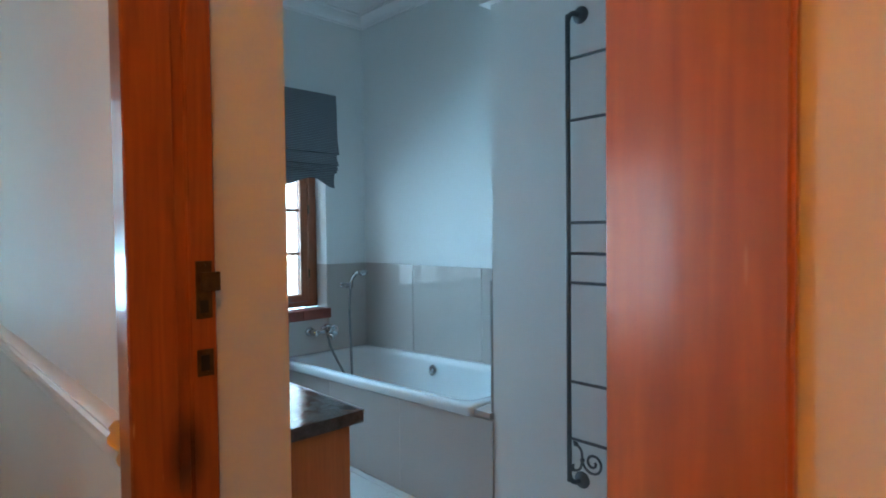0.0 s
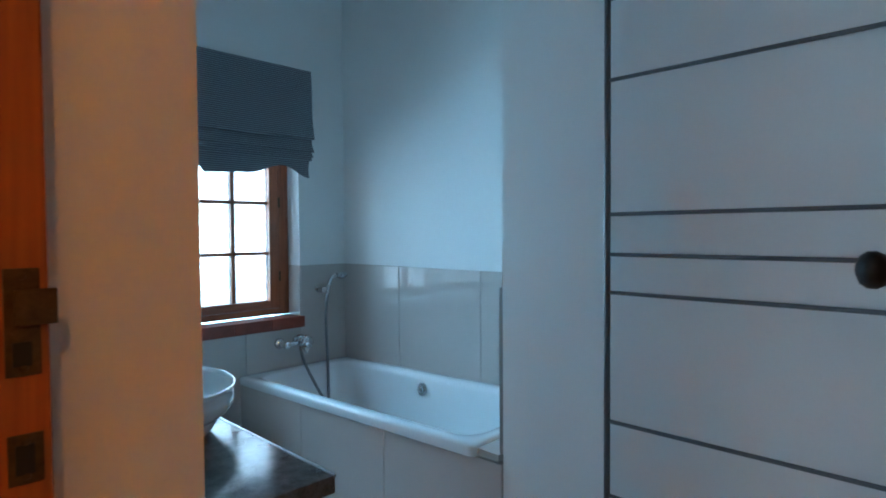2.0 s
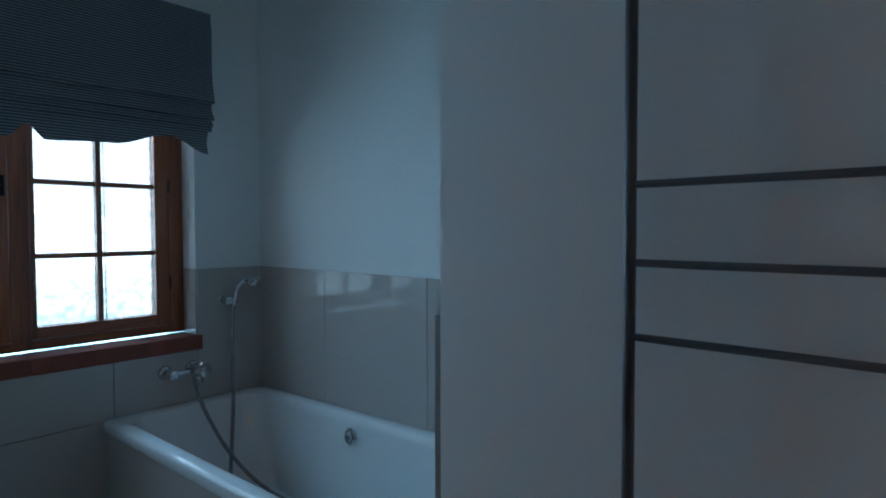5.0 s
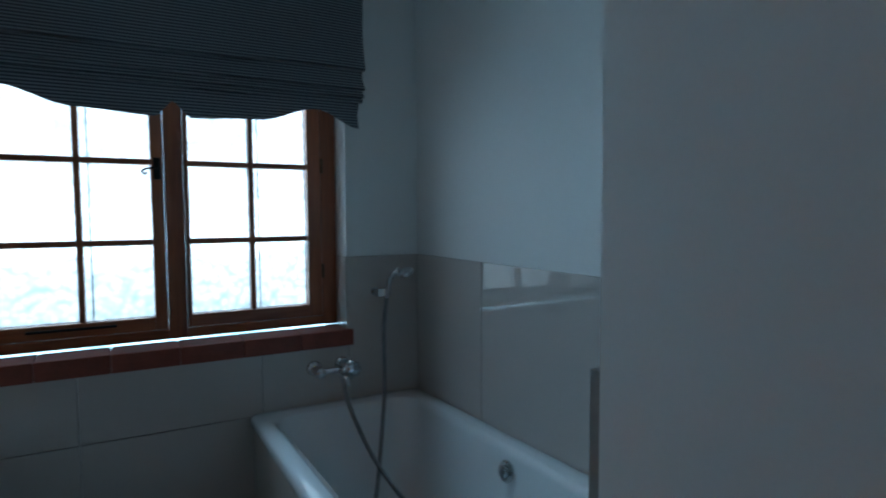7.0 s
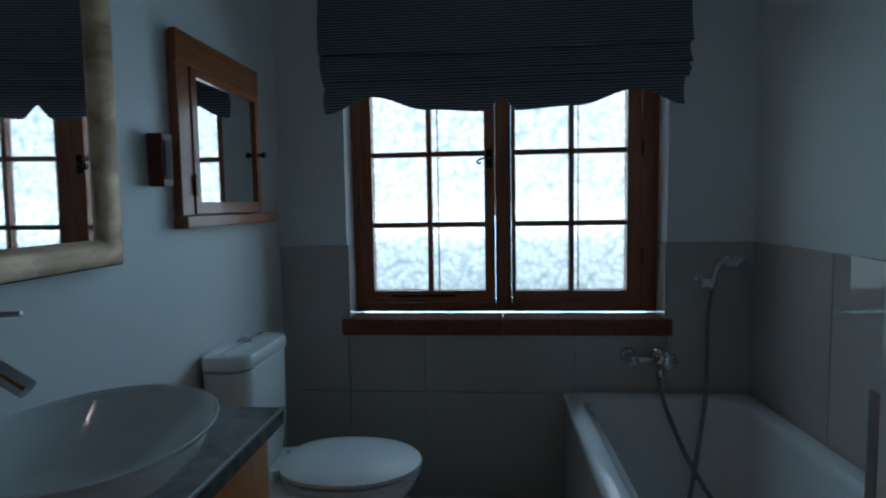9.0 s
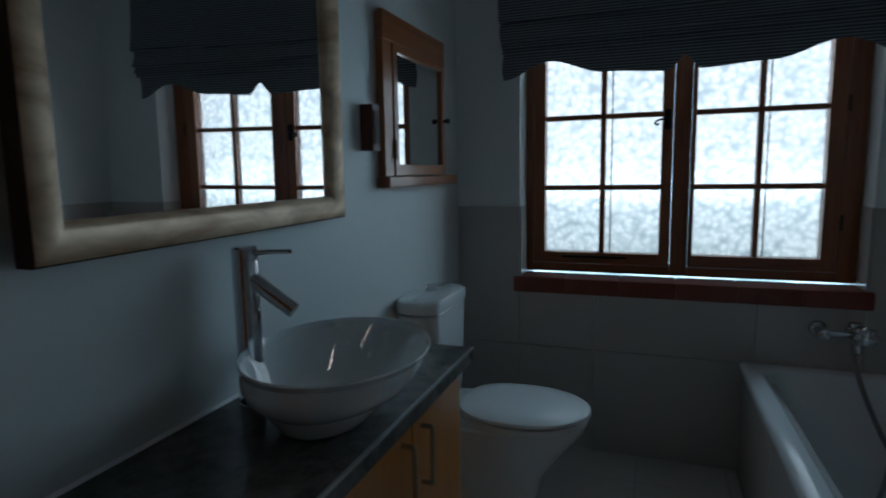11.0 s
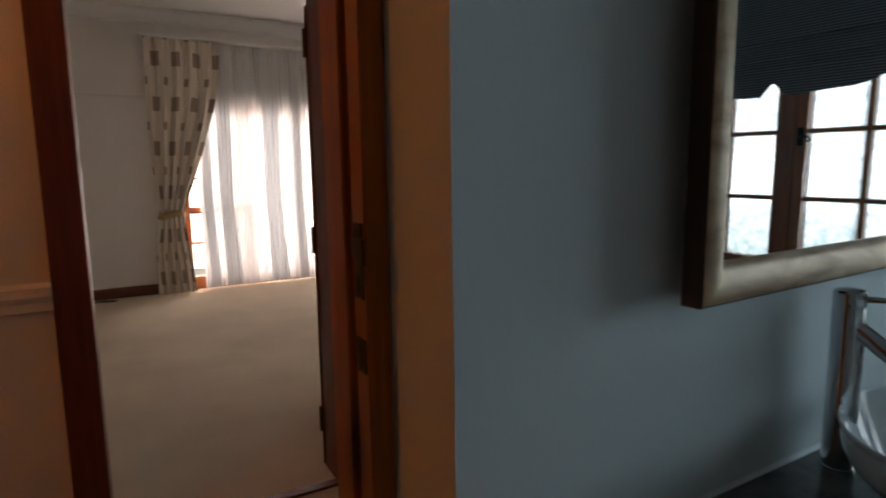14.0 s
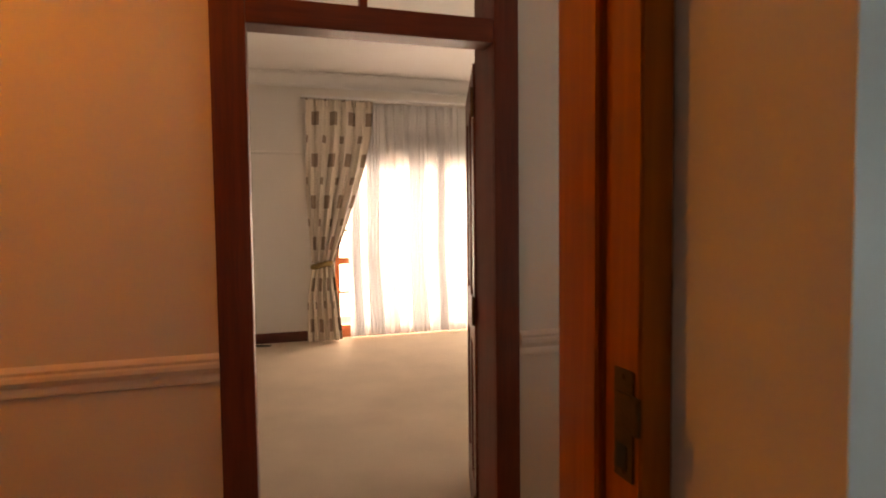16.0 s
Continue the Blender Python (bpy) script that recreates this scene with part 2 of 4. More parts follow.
WALL = surface("bath_wall_paint", (0.755, 0.775, 0.765), 0.55, vary=0.03, scale=1.5, fine=140, bump=0.12, depth=0.001)
HALLPAINT = surface("hall_wall_paint", (0.71, 0.645, 0.57), 0.6, vary=0.03, scale=1.2, fine=120, bump=0.12, depth=0.001)
BEDPAINT = surface("bedroom_wall_paint", (0.83, 0.8, 0.765), 0.6, vary=0.03, scale=1.5, fine=120, bump=0.1, depth=0.001)
CEIL = surface("ceiling_paint", (0.84, 0.84, 0.84), 0.7, vary=0.02, bump=0.06, depth=0.001)
DADO = surface("dado_paint", (0.78, 0.7, 0.62), 0.32, vary=0.03, bump=0.04)
TILE = surface("wall_tile_glaze", (0.49, 0.445, 0.415), 0.025, vary=0.04, scale=2.5, fine=200, bump=0.0, rough_vary=0.3, depth=0.0006)
FLOORTILE = surface("floor_tile_glaze", (0.64, 0.62, 0.6), 0.2, vary=0.05, scale=4, fine=150, bump=0.03)
GROUT = surface("grout", (0.45, 0.42, 0.4), 0.85, vary=0.1)
PINE = wood("varnished_pine", (0.28, 0.064, 0.007), (0.41, 0.108, 0.011), "Z", rough=0.34, coat=0.4, rings=24)
PINE_DOOR = wood("door_pine", (0.26, 0.06, 0.008), (0.38, 0.1, 0.012), "Z", rough=0.62, coat=0.0, rings=20, knots=False)
PINE_X = wood("varnished_pine_level", (0.2, 0.04, 0.005), (0.42, 0.11, 0.011), "X")
MAHOG = wood("red_brown_frame", (0.085, 0.013, 0.005), (0.17, 0.03, 0.012), "Z", knots=False, coat=0.1, rough=0.42)
MAHOG_X = wood("red_brown_frame_level", (0.085, 0.013, 0.005), (0.17, 0.03, 0.012), "X", knots=False, coat=0.1, rough=0.42)
SASH = wood("window_timber", (0.2, 0.052, 0.02), (0.42, 0.122, 0.041), "Z", knots=False, coat=0.25, rough=0.35)
SASH_Y = wood("window_timber_level", (0.2, 0.052, 0.02), (0.42, 0.122, 0.041), "Y", knots=False, coat=0.25, rough=0.35)
SILLTILE = surface("red_sill_tile", (0.22, 0.05, 0.03), 0.42, vary=0.25, scale=12, fine=90, bump=0.06, coat=0.05)
CABWOOD = wood("cabinet_oak", (0.22, 0.058, 0.015), (0.42, 0.125, 0.033), "Z", knots=False, coat=0.35)
CABWOOD_X = wood("cabinet_oak_level", (0.22, 0.058, 0.015), (0.42, 0.125, 0.033), "X", knots=False, coat=0.35)
BEECH = wood("vanity_veneer", (0.42, 0.14, 0.025), (0.56, 0.2, 0.042), "Z", knots=False, coat=0.15, rough=0.35, rings=4)
STONE = surface("dark_stone_top", (0.1, 0.092, 0.085), 0.11, vary=0.6, scale=25, fine=300, bump=0.02, rough_vary=0.3)
CERAMIC = surface("white_ceramic", (0.72, 0.74, 0.74), 0.03, vary=0.01, bump=0.0, coat=1.0)
SEATW = surface("white_seat_plastic", (0.72, 0.73, 0.73), 0.18, vary=0.01, bump=0.0)
ENAMEL = surface("white_bath_enamel", (0.7, 0.73, 0.74), 0.06, vary=0.015, bump=0.0, coat=0.2)
CHROME = surface("chrome", (0.62, 0.64, 0.66), 0.07, 1.0, vary=0.03, bump=0.0)
RAILMETAL = surface("grey_rail_metal", (0.13, 0.14, 0.15), 0.38, 0.6, vary=0.15, fine=200, bump=0.1)
HOSE = surface("grey_metal_hose", (0.22, 0.23, 0.24), 0.3, 0.85, vary=0.25, scale=30, fine=400, bump=0.4)
IRON = surface("black_iron", (0.02, 0.018, 0.017), 0.4, 0.7, vary=0.3, scale=40, fine=250, bump=0.25)
BRASS = surface("tarnished_brass", (0.1, 0.06, 0.03), 0.5, 0.6, vary=0.4, scale=40, fine=200, bump=0.2)
SATIN = surface("satin_handle_metal", (0.4, 0.32, 0.24), 0.35, 0.85, vary=0.1, scale=30, fine=200, bump=0.05)
CARPET = surface("beige_carpet", (0.7, 0.57, 0.44), 0.95, vary=0.12, scale=2.0, fine=500, bump=0.8, depth=0.006)
MIRROR = surface("mirror_silvering", (0.9, 0.92, 0.92), 0.015, 1.0, vary=0.0, bump=0.0)
GILT = gilt("gilded_frame")
DARKWOOD = surface("dark_frame_side", (0.06, 0.022, 0.01), 0.65, vary=0.3, scale=20, fine=120, bump=0.2)
BLIND = striped_cloth("striped_ticking")
CLOTH = patterned_cloth("square_print_cloth")
SHEER = sheer_cloth("sheer_voile")
PRIVACY = obscured_glass("hammered_glass")
GLASS = clear_glass("clear_pane")
TRIMGREY = surface("grey_edge_trim", (0.27, 0.255, 0.24), 0.35, vary=0.1)
EDGE = surface("pale_edge_metal", (0.55, 0.55, 0.55), 0.25, 0.6, vary=0.06)
BLACK = surface("black_plastic", (0.015, 0.015, 0.015), 0.5, bump=0)
OUTWALL = surface("outside_plaster", (0.6, 0.55, 0.48), 0.8, vary=0.1, bump=0.2)
PALE = surface("pale_outdoor_plaster", (0.72, 0.74, 0.7), 0.85, vary=0.12, scale=1.2, fine=30, bump=0.3)
LAWN = surface("lawn_green", (0.07, 0.11, 0.04), 0.9, vary=0.5, scale=2, fine=60, bump=0.5, depth=0.02)
LEAF = surface("shrub_leaf", (0.05, 0.1, 0.035), 0.6, vary=0.5, scale=9, fine=60, bump=0.1)
GOLD = surface("gold_braid", (0.3, 0.2, 0.07), 0.6, vary=0.3, scale=40, bump=0.3)

# ---- mesh helpers ----
WORLD = {}


def thing(name, at, label, category, group="", kind=""):
    e = new(name)
    e.location = at
    WORLD[e.name] = Matrix.Translation(at)
    return tagged(e, label, category, group, kind)


def part(name, bm, material, parent=None, label="", smooth=False, at=None, me=None):
    """Links a bmesh in world places (or, with at, in places round at) as one mesh object."""
    if me is None:
        me = bpy.data.meshes.new(name)
        bmesh.ops.recalc_face_normals(bm, faces=bm.faces)
        bm.to_mesh(me)
        bm.free()
        me.materials.append(material)
        if smooth:
            for p in me.polygons:
                p.use_smooth = True
            me.set_sharp_from_angle(angle=radians(40))
    ob = new(name, me)
    loc = Matrix.Translation(at) if at else Matrix.Identity(4)
    if parent:
        ob.parent = parent
        ob.matrix_parent_inverse = WORLD[parent.name].inverted()
    if at:
        ob.location = at
    WORLD[ob.name] = loc
    if label:
        ob["label"] = label
    return ob


def struct(name, bm, material, label="", category="", smooth=False):
    return tagged(part(name, bm, material, None, "", smooth), label, category, kind="structure")


def box(x0, y0, z0, x1, y1, z1, bevel=0.0, bm=None, segments=2):
    own = bmesh.new()
    bmesh.ops.create_cube(own, size=1)
    for v in own.verts:
        v.co = Vector(((x0 + x1) / 2 + v.co.x * (x1 - x0), (y0 + y1) / 2 + v.co.y * (y1 - y0), (z0 + z1) / 2 + v.co.z * (z1 - z0)))
    if bevel:
        bmesh.ops.bevel(own, geom=own.edges[:], offset=bevel, segments=segments, affect="EDGES", profile=0.7)
    return merge(bm, own)


def merge(bm, own):
    if bm is None:
        return own
    me = bpy.data.meshes.new("tmp")
    own.to_mesh(me)
    own.free()
    bm.from_mesh(me)
    bpy.data.meshes.remove(me)
    return bm


def lathe(profile, m=None, segments=32, bm=None, sx=1.0, sy=1.0):
    """Turns (radius, height) pairs about the z axis."""
    own = bmesh.new()
    rings = []
    for r, z in profile:
        if r < 1e-5:
            rings.append([own.verts.new((0, 0, z))])
        else:
            rings.append([own.verts.new((sx * r * math.cos(a), sy * r * math.sin(a), z)) for a in (2 * math.pi * k / segments for k in range(segments))])
    for a, b in zip(rings, rings[1:]):
        for k in range(segments):
            j = (k + 1) % segments
            quad = [a[k % len(a)], a[j % len(a)], b[j % len(b)], b[k % len(b)]]
            quad = list(dict.fromkeys(quad))
            if len(quad) > 2:
                own.faces.new(quad)
    for ring in (rings[0], rings[-1]):
        if len(ring) > 2:
            own.faces.new(ring)
    if m is not None:
        own.transform(m)
    return merge(bm, own)


def loft(loops, bm=None, close_first=True, close_last=True, m=None):
    """Skins closed loops of equal length."""
    own = bmesh.new()
    rings = [[own.verts.new(c) for c in loop] for loop in loops]
    n = len(rings[0])
    for a, b in zip(rings, rings[1:]):
        for k in range(n):
            own.faces.new((a[k], a[(k + 1) % n], b[(k + 1) % n], b[k]))
    if close_first:
        own.faces.new(rings[0])
    if close_last:
        own.faces.new(rings[-1])
    if m is not None:
        own.transform(m)
    return merge(bm, own)


def spline(points, steps=8):
    """A smooth run of places through the given ones."""
    p = [Vector(q) for q in points]
    p = [p[0] * 2 - p[1], *p, p[-1] * 2 - p[-2]]
    out = []
    for a, b, c, d in zip(p, p[1:], p[2:], p[3:]):
        for k in range(steps):
            t = k / steps
            out.append(0.5 * (2 * b + (c - a) * t + (2 * a - 5 * b + 4 * c - d) * t * t + (3 * b - a - 3 * c + d) * t ** 3))
    return [*out, p[-2]]


def tube(points, radius, bm=None, segments=10):
    """A round bar along the points; radius may be a list."""
    pts = [Vector(q) for q in points]
    own = bmesh.new()
    radii = radius if isinstance(radius, list) else [radius] * len(pts)
    t0 = (pts[1] - pts[0]).normalized()
    side = t0.orthogonal().normalized()
    rings = []
    for k, q in enumerate(pts):
        t = (pts[min(k + 1, len(pts) - 1)] - pts[max(k - 1, 0)]).normalized()
        side = (side - t * side.dot(t)).normalized()
        up = t.cross(side)
        rings.append([own.verts.new(q + radii[k] * (math.cos(a) * side + math.sin(a) * up)) for a in (2 * math.pi * j / segments for j in range(segments))])
    for a, b in zip(rings, rings[1:]):
        for j in range(segments):
            own.faces.new((a[j], a[(j + 1) % segments], b[(j + 1) % segments], b[j]))
    own.faces.new(rings[0])
    own.faces.new(rings[-1])
    return merge(bm, own)


def rounded(cx, cy, hx, hy, r, z, n=7):
    """A level loop: a rectangle with rounded corners."""
    out = []
    for k, (sx, sy) in enumerate(((1, 1), (-1, 1), (-1, -1), (1, -1))):
        for j in range(n):
            a = math.pi / 2 * (k + j / (n - 1))
            out.append((cx + sx * (hx - r) + r * math.cos(a), cy + sy * (hy - r) + r * math.sin(a), z))
    return out


def turned(m):
    def f(bm):
        bm.transform(m)
        return bm
    return f


def extrude_profile(profile, start, end, bm=None):
    """Runs a closed (out, up) profile level from start to end; out points to the left of the run."""
    a, b = Vector(start), Vector(end)
    run = (b - a).normalized()
    out = Vector((-run.y, run.x, 0))
    loops = [[q + out * o + Vector((0, 0, u)) for o, u in profile] for q in (a, b)]
    return loft(loops, bm)

# ---- the plan ----
XW, YB, YM, YH, YP = -3.22, 2.505, 0.644, 0.332, 1.80   # window wall, bath wall, basin wall, hall face of it, partition
XC, XD = -0.963, 0.05                                     # sides of the bathroom door's opening
YF, YG = -0.95, -1.10                                    # far hall wall: hall face, bedroom face
YE = -5.70                                                # bedroom's outer wall
TOP, TOPB = 2.78, 2.98
XP = -1.39                                                # end of the partition
WL, WR, WS, WT = 0.919, 2.18, 0.75, 2.02                  # window opening: sides, sill, head


def rooted(bm):
    """Sinks a wall's foot a little below the floor."""
    for v in bm.verts:
        if abs(v.co.z) < 1e-6:
            v.co.z = -0.1
    return bm


def holed(x0, x1, y0, y1, z1, a, b, za, zb, along="x"):
    """An upright wall slab with one opening from a to b, za to zb."""
    bm = bmesh.new()
    if along == "x":
        box(x0, y0, 0, a, y1, z1, bm=bm)
        box(b, y0, 0, x1, y1, z1, bm=bm)
        if za > 0:
            box(a, y0, 0, b, y1, za, bm=bm)
        box(a, y0, zb, b, y1, z1, bm=bm)
    else:
        box(x0, y0, 0, x1, a, z1, bm=bm)
        box(x0, b, 0, x1, y1, z1, bm=bm)
        if za > 0:
            box(x0, a, 0, x1, b, za, bm=bm)
        box(x0, a, zb, x1, b, z1, bm=bm)
    return bm


struct("wall_window", rooted(holed(-3.52, XW, 0.33, YB + 0.2, 3.0, WL, WR, WS - 0.06, WT, "y")), WALL, "white painted bathroom wall with a window opening", "wall")
struct("wall_bath", rooted(box(XW, YB, 0, 0.75, YB + 0.2, 3.0)), WALL, "white painted wall above the bath tiles", "wall")
struct("wall_basin", rooted(holed(XW, 0.75, 0.47, YM, 3.0, XC, XD, 0, 2.1)), WALL, "white painted wall behind the basin, with the door opening", "wall")
struct("wall_hall_near", holed(-3.2, 1.8, YH, 0.466, 3.0, XC, XD, 0, 2.1), HALLPAINT, "cream painted hall wall with the bathroom door opening", "wall")
struct("wall_bath_side", rooted(box(0.55, YM, 0, 0.75, YB, 3.0)), WALL, "plain white bathroom wall behind the door", "wall")
struct("wall_partition", rooted(box(XP, YP, 0, 0.55, YB, 2.165)), WALL, "white painted partition at the end of the bath", "wall")
struct("partition_cap", box(XP - 0.035, YP - 0.035, 2.165, 0.55, YB, 2.235, 0.006), CEIL, "white plaster cap along the partition's top", "trim")
struct("wall_hall_far", holed(-3.2, 1.8, YG, YF, 3.0, -1.412, -0.463, 0, 2.508), HALLPAINT, "cream painted hall wall round the bedroom door", "wall")
struct("wall_hall_west", holed(-3.4, -3.2, YG, 0.466, 3.0, -0.85, 0.0, 0.8, 2.05, "y"), HALLPAINT, "plain cream end wall of the hall", "wall")
struct("wall_hall_east", box(1.8, YG, 0, 2.0, 0.466, 3.0), HALLPAINT, "plain cream end wall of the hall", "wall")
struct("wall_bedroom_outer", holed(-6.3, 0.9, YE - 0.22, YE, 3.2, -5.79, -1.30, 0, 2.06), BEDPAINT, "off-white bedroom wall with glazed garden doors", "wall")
struct("wall_bedroom_west", box(-6.5, YE - 0.22, 0, -6.3, YG, 3.2), BEDPAINT, "plain off-white bedroom wall", "wall")
struct("wall_bedroom_east", box(0.9, YE - 0.22, 0, 1.1, YG, 3.2), BEDPAINT, "plain off-white bedroom wall", "wall")
struct("wall_bedroom_inner", holed(-6.3, 0.9, YG - 0.02, YG - 0.002, 3.2, -1.412, -0.463, 0, 2.508), BEDPAINT, "off-white bedroom side of the hall wall", "wall")

struct("ceiling_bathroom", box(XW, YM, TOP, 0.55, YB, TOP + 0.1), CEIL, "white plaster bathroom ceiling", "ceiling")
struct("ceiling_hall", box(-3.2, YF, TOP, 1.8, YH, TOP + 0.1), CEIL, "white plaster hall ceiling", "ceiling")
struct("ceiling_bedroom", box(-6.3, YE, TOPB, 0.9, YG - 0.02, TOPB + 0.1), CEIL, "white plaster bedroom ceiling", "ceiling")
struct("roof", box(-6.6, YE - 0.3, 3.2, 2.1, 2.9, 3.3), OUTWALL, "flat roof slab over the rooms", "roof")

struct("floor_bathroom", box(-3.52, 0.47, -0.12, 0.75, YB + 0.2, -0.006), GROUT, "pale tiled bathroom floor", "floor")
struct("floor_hall", box(-3.2, YG, -0.12, 1.8, 0.47, 0.0), CARPET, "beige carpet on the hall floor", "floor")
struct("floor_bedroom", box(-6.5, YE - 0.22, -0.12, 1.1, YG, 0.0), CARPET, "beige carpet on the bedroom floor", "floor")
ground = bmesh.new()
bmesh.ops.create_grid(ground, x_segments=4, y_segments=4, size=400)
for v in ground.verts:
    v.co.z = -0.25
# Pale slabs added over the lawn so the glass does not show dark.
struct("paving", box(-8.5, -12, -0.3, -3.6, 8, -0.24), PALE, "pale ground slab added beside the house to brighten the lower panes", "pavement")
struct("terrace", box(-7, -12, -0.3, 3, -6.0, -0.235), PALE, "pale ground slab added outside the bedroom to brighten the glass", "pavement")
struct("ground", ground, LAWN, "green lawn around the house", "ground")

# cornices
CORN = [(0, 0), (0.008, 0), (0.012, 0.012), (0.03, 0.022), (0.05, 0.045), (0.058, 0.068), (0.075, 0.072), (0.075, 0.08), (0, 0.08)]


def cornice(name, runs, z, scale=1.0):
    bm = bmesh.new()
    prof = [(o * scale, u * scale) for o, u in CORN]
    for a, b in runs:
        extrude_profile(prof, (*a, z), (*b, z), bm)
    return struct(name, bm, CEIL, "white moulded plaster cornice", "trim", smooth=True)


cornice("cornice_bathroom", [((XW, YB), (XW, YM)), ((XW, YM), (0.55, YM)), ((0.55, YB), (XW, YB))], TOP - 0.081)
cornice("cornice_bedroom", [((-6.3, YE), (0.9, YE)), ((-6.3, YG - 0.02), (-6.3, YE))], TOPB - 0.141, 1.75)

# dado rails and skirtings
DADOP = [(0, 0), (0.012, 0.004), (0.016, 0.018), (0.012, 0.03), (0.02, 0.04), (0.03, 0.05), (0.03, 0.062), (0.024, 0.068), (0.028, 0.078), (0.018, 0.088), (0, 0.09)]


def moulding(name, profile, a, b, z, material, label, category):
    return struct(name, extrude_profile(profile, (*a, z), (*b, z)), material, label, category, smooth=True)


moulding("dado_rail_1", DADOP, (1.8, YH), (0.074, YH), 0.832, DADO, "cream painted moulded dado rail on the hall wall", "dado rail")
moulding("dado_rail_2", DADOP, (-0.998, YH), (-3.2, YH), 0.832, DADO, "cream painted moulded dado rail on the hall wall", "dado rail")
for k, (a, b) in enumerate((((-0.444, YF), (1.8, YF)), ((-3.2, YF), (-1.443, YF)))):
    moulding(f"dado_rail_{k + 3}", DADOP, a, b, 0.86, DADO, "cream painted moulded dado rail on the hall wall", "dado rail")
SKIRT = [(0, 0), (0.018, 0), (0.018, 0.085), (0.012, 0.1), (0.006, 0.11), (0, 0.112)]
moulding("baseboard_1", SKIRT, (-1.30, YE), (0.9, YE), 0.001, MAHOG_X, "red-brown timber skirting along the bedroom wall", "baseboard")
for k, (a, b) in enumerate((((1.8, YH), (0.074, YH)), ((-0.998, YH), (-3.2, YH)), ((-0.444, YF), (1.8, YF)), ((-3.2, YF), (-1.443, YF)))):
    moulding(f"baseboard_{k + 2}", SKIRT, a, b, 0.001, MAHOG_X, "red-brown timber skirting in the hall", "baseboard")
PICT = [(0, 0), (0.012, 0), (0.02, 0.012), (0.02, 0.028), (0, 0.034)]
moulding("picture_rail", PICT, (-6.3, YE), (0.9, YE), 2.09, BEDPAINT, "off-white picture rail across the bedroom wall", "picture rail")

# ---- bathroom door: frame, strike plates, leaf ----
frame_1 = thing("door_frame_1", (-0.45, 0.4, 0), "varnished knotty pine door frame of the bathroom", "door frame", kind="structure")


def jamb(bm, inner, wall, outer, side):
    """One upright: wide front, rebated back. side is +1 where the opening lies towards +x."""
    loop = [(outer, 0.32), (inner, 0.32), (inner, 0.402), (inner - side * 0.01, 0.402), (inner - side * 0.01, 0.426), (inner - side * 0.002, 0.426), (inner - side * 0.002, 0.474), (wall, 0.474), (wall, YH - 0.001), (outer, YH - 0.001)]
    loft([[(x, y, z) for x, y in loop] for z in (0.0, 2.14)], bm)
    return bm


def softened(bm, offset=0.0025):
    edges = [e for e in bm.edges if abs((e.verts[0].co - e.verts[1].co).normalized().z) > 0.9]
    bmesh.ops.bevel(bm, geom=edges, offset=offset, segments=3, affect="EDGES")
    return bm


jl = part("left_jamb", softened(jamb(bmesh.new(), -0.924, XC + 0.001, -0.99, 1)), PINE, frame_1, smooth=True)
jr = part("right_jamb", softened(jamb(bmesh.new(), -0.018, XD - 0.001, 0.076, -1)), PINE, frame_1, smooth=True)
head = box(-0.99, 0.32, 2.141, 0.071, YH - 0.001, 2.21, 0.004)
box(XC + 0.002, YH, 2.03, XD - 0.002, 0.474, 2.099, 0.003, head)
part("head", head, PINE_X, frame_1)
box_bead = box(-0.924, 0.32, 2.03, -0.018, 0.331, 2.14)
part("head_board", box_bead, PINE_X, frame_1)


def strike(z0, z1, deep):
    """A recessed plate on the jamb with a dark slot and a bent lip."""
    x = -0.9262
    p = part("strike_plate", box(x, 0.436, z0, x + 0.003, 0.466, z1, 0.001), BRASS, frame_1, "tarnished brass strike plate")
    for a, b in deep:
        part("slot", box(x + 0.0031, 0.442, a, x + 0.0042, 0.458, b), BLACK, p)
    for a, b in ((z0 + 0.008, 0.451), (z1 - 0.008, 0.451)):
        part("screw", lathe([(0, 0), (0.004, 0), (0.003, 0.0015), (0, 0.002)], pose(x + 0.003, b, a, 0, 90, 0), 10), BRASS, p)
    return p


s1 = strike(1.098, 1.205, ((1.108, 1.132),))
keep = box(-0.9232, 0.444, 1.148, -0.918, 0.48, 1.184, 0.002)
part("latch_keep", keep, BRASS, s1, "dark raised latch keep")
strike(0.99, 1.04, ((1.0, 1.03),))

HINGE = Matrix.Translation((-0.022, 0.462, 0)) @ Matrix.Rotation(math.atan2(0.785, -0.285), 4, "Z")


def panel_leaf(root, m, wide, high, material, level, panels):
    """A framed door leaf in its own places: x along the leaf, y through it, with raised panels."""
    def put(name, bm, mat, parent=root, label="", smooth=False):
        bm.transform(m)
        return part(name, bm, mat, parent, label, smooth)
    put("stile", box(0, -0.042, 0.008, 0.11, 0, high, 0.004), material)
    put("stile", box(wide - 0.11, -0.042, 0.008, wide, 0, high, 0.004), material)
    cuts = [0.008, *[z for p in panels for z in p], high]
    for a, b in zip(cuts[::2], cuts[1::2]):
        put("rail", box(0.1101, -0.0415, a, wide - 0.1101, -0.0005, b, 0.003), level)
    for a, b in panels:
        for x0, x1 in ((0.11, wide / 2 - 0.04), (wide / 2 + 0.04, wide - 0.11)):
            bm = box(x0, -0.028, a, x1, -0.014, b)
            box(x0 + 0.035, -0.036, a + 0.035, x1 - 0.035, -0.006, b - 0.035, 0.006, bm)
            put("panel", bm, material)
        put("muntin", box(wide / 2 - 0.04, -0.0415, a, wide / 2 + 0.04, -0.0005, b, 0.003), material)
    return put


door_1 = thing("door_1", (-0.022, 0.462, 0), "varnished pine bathroom door standing open", "door", kind="structure")


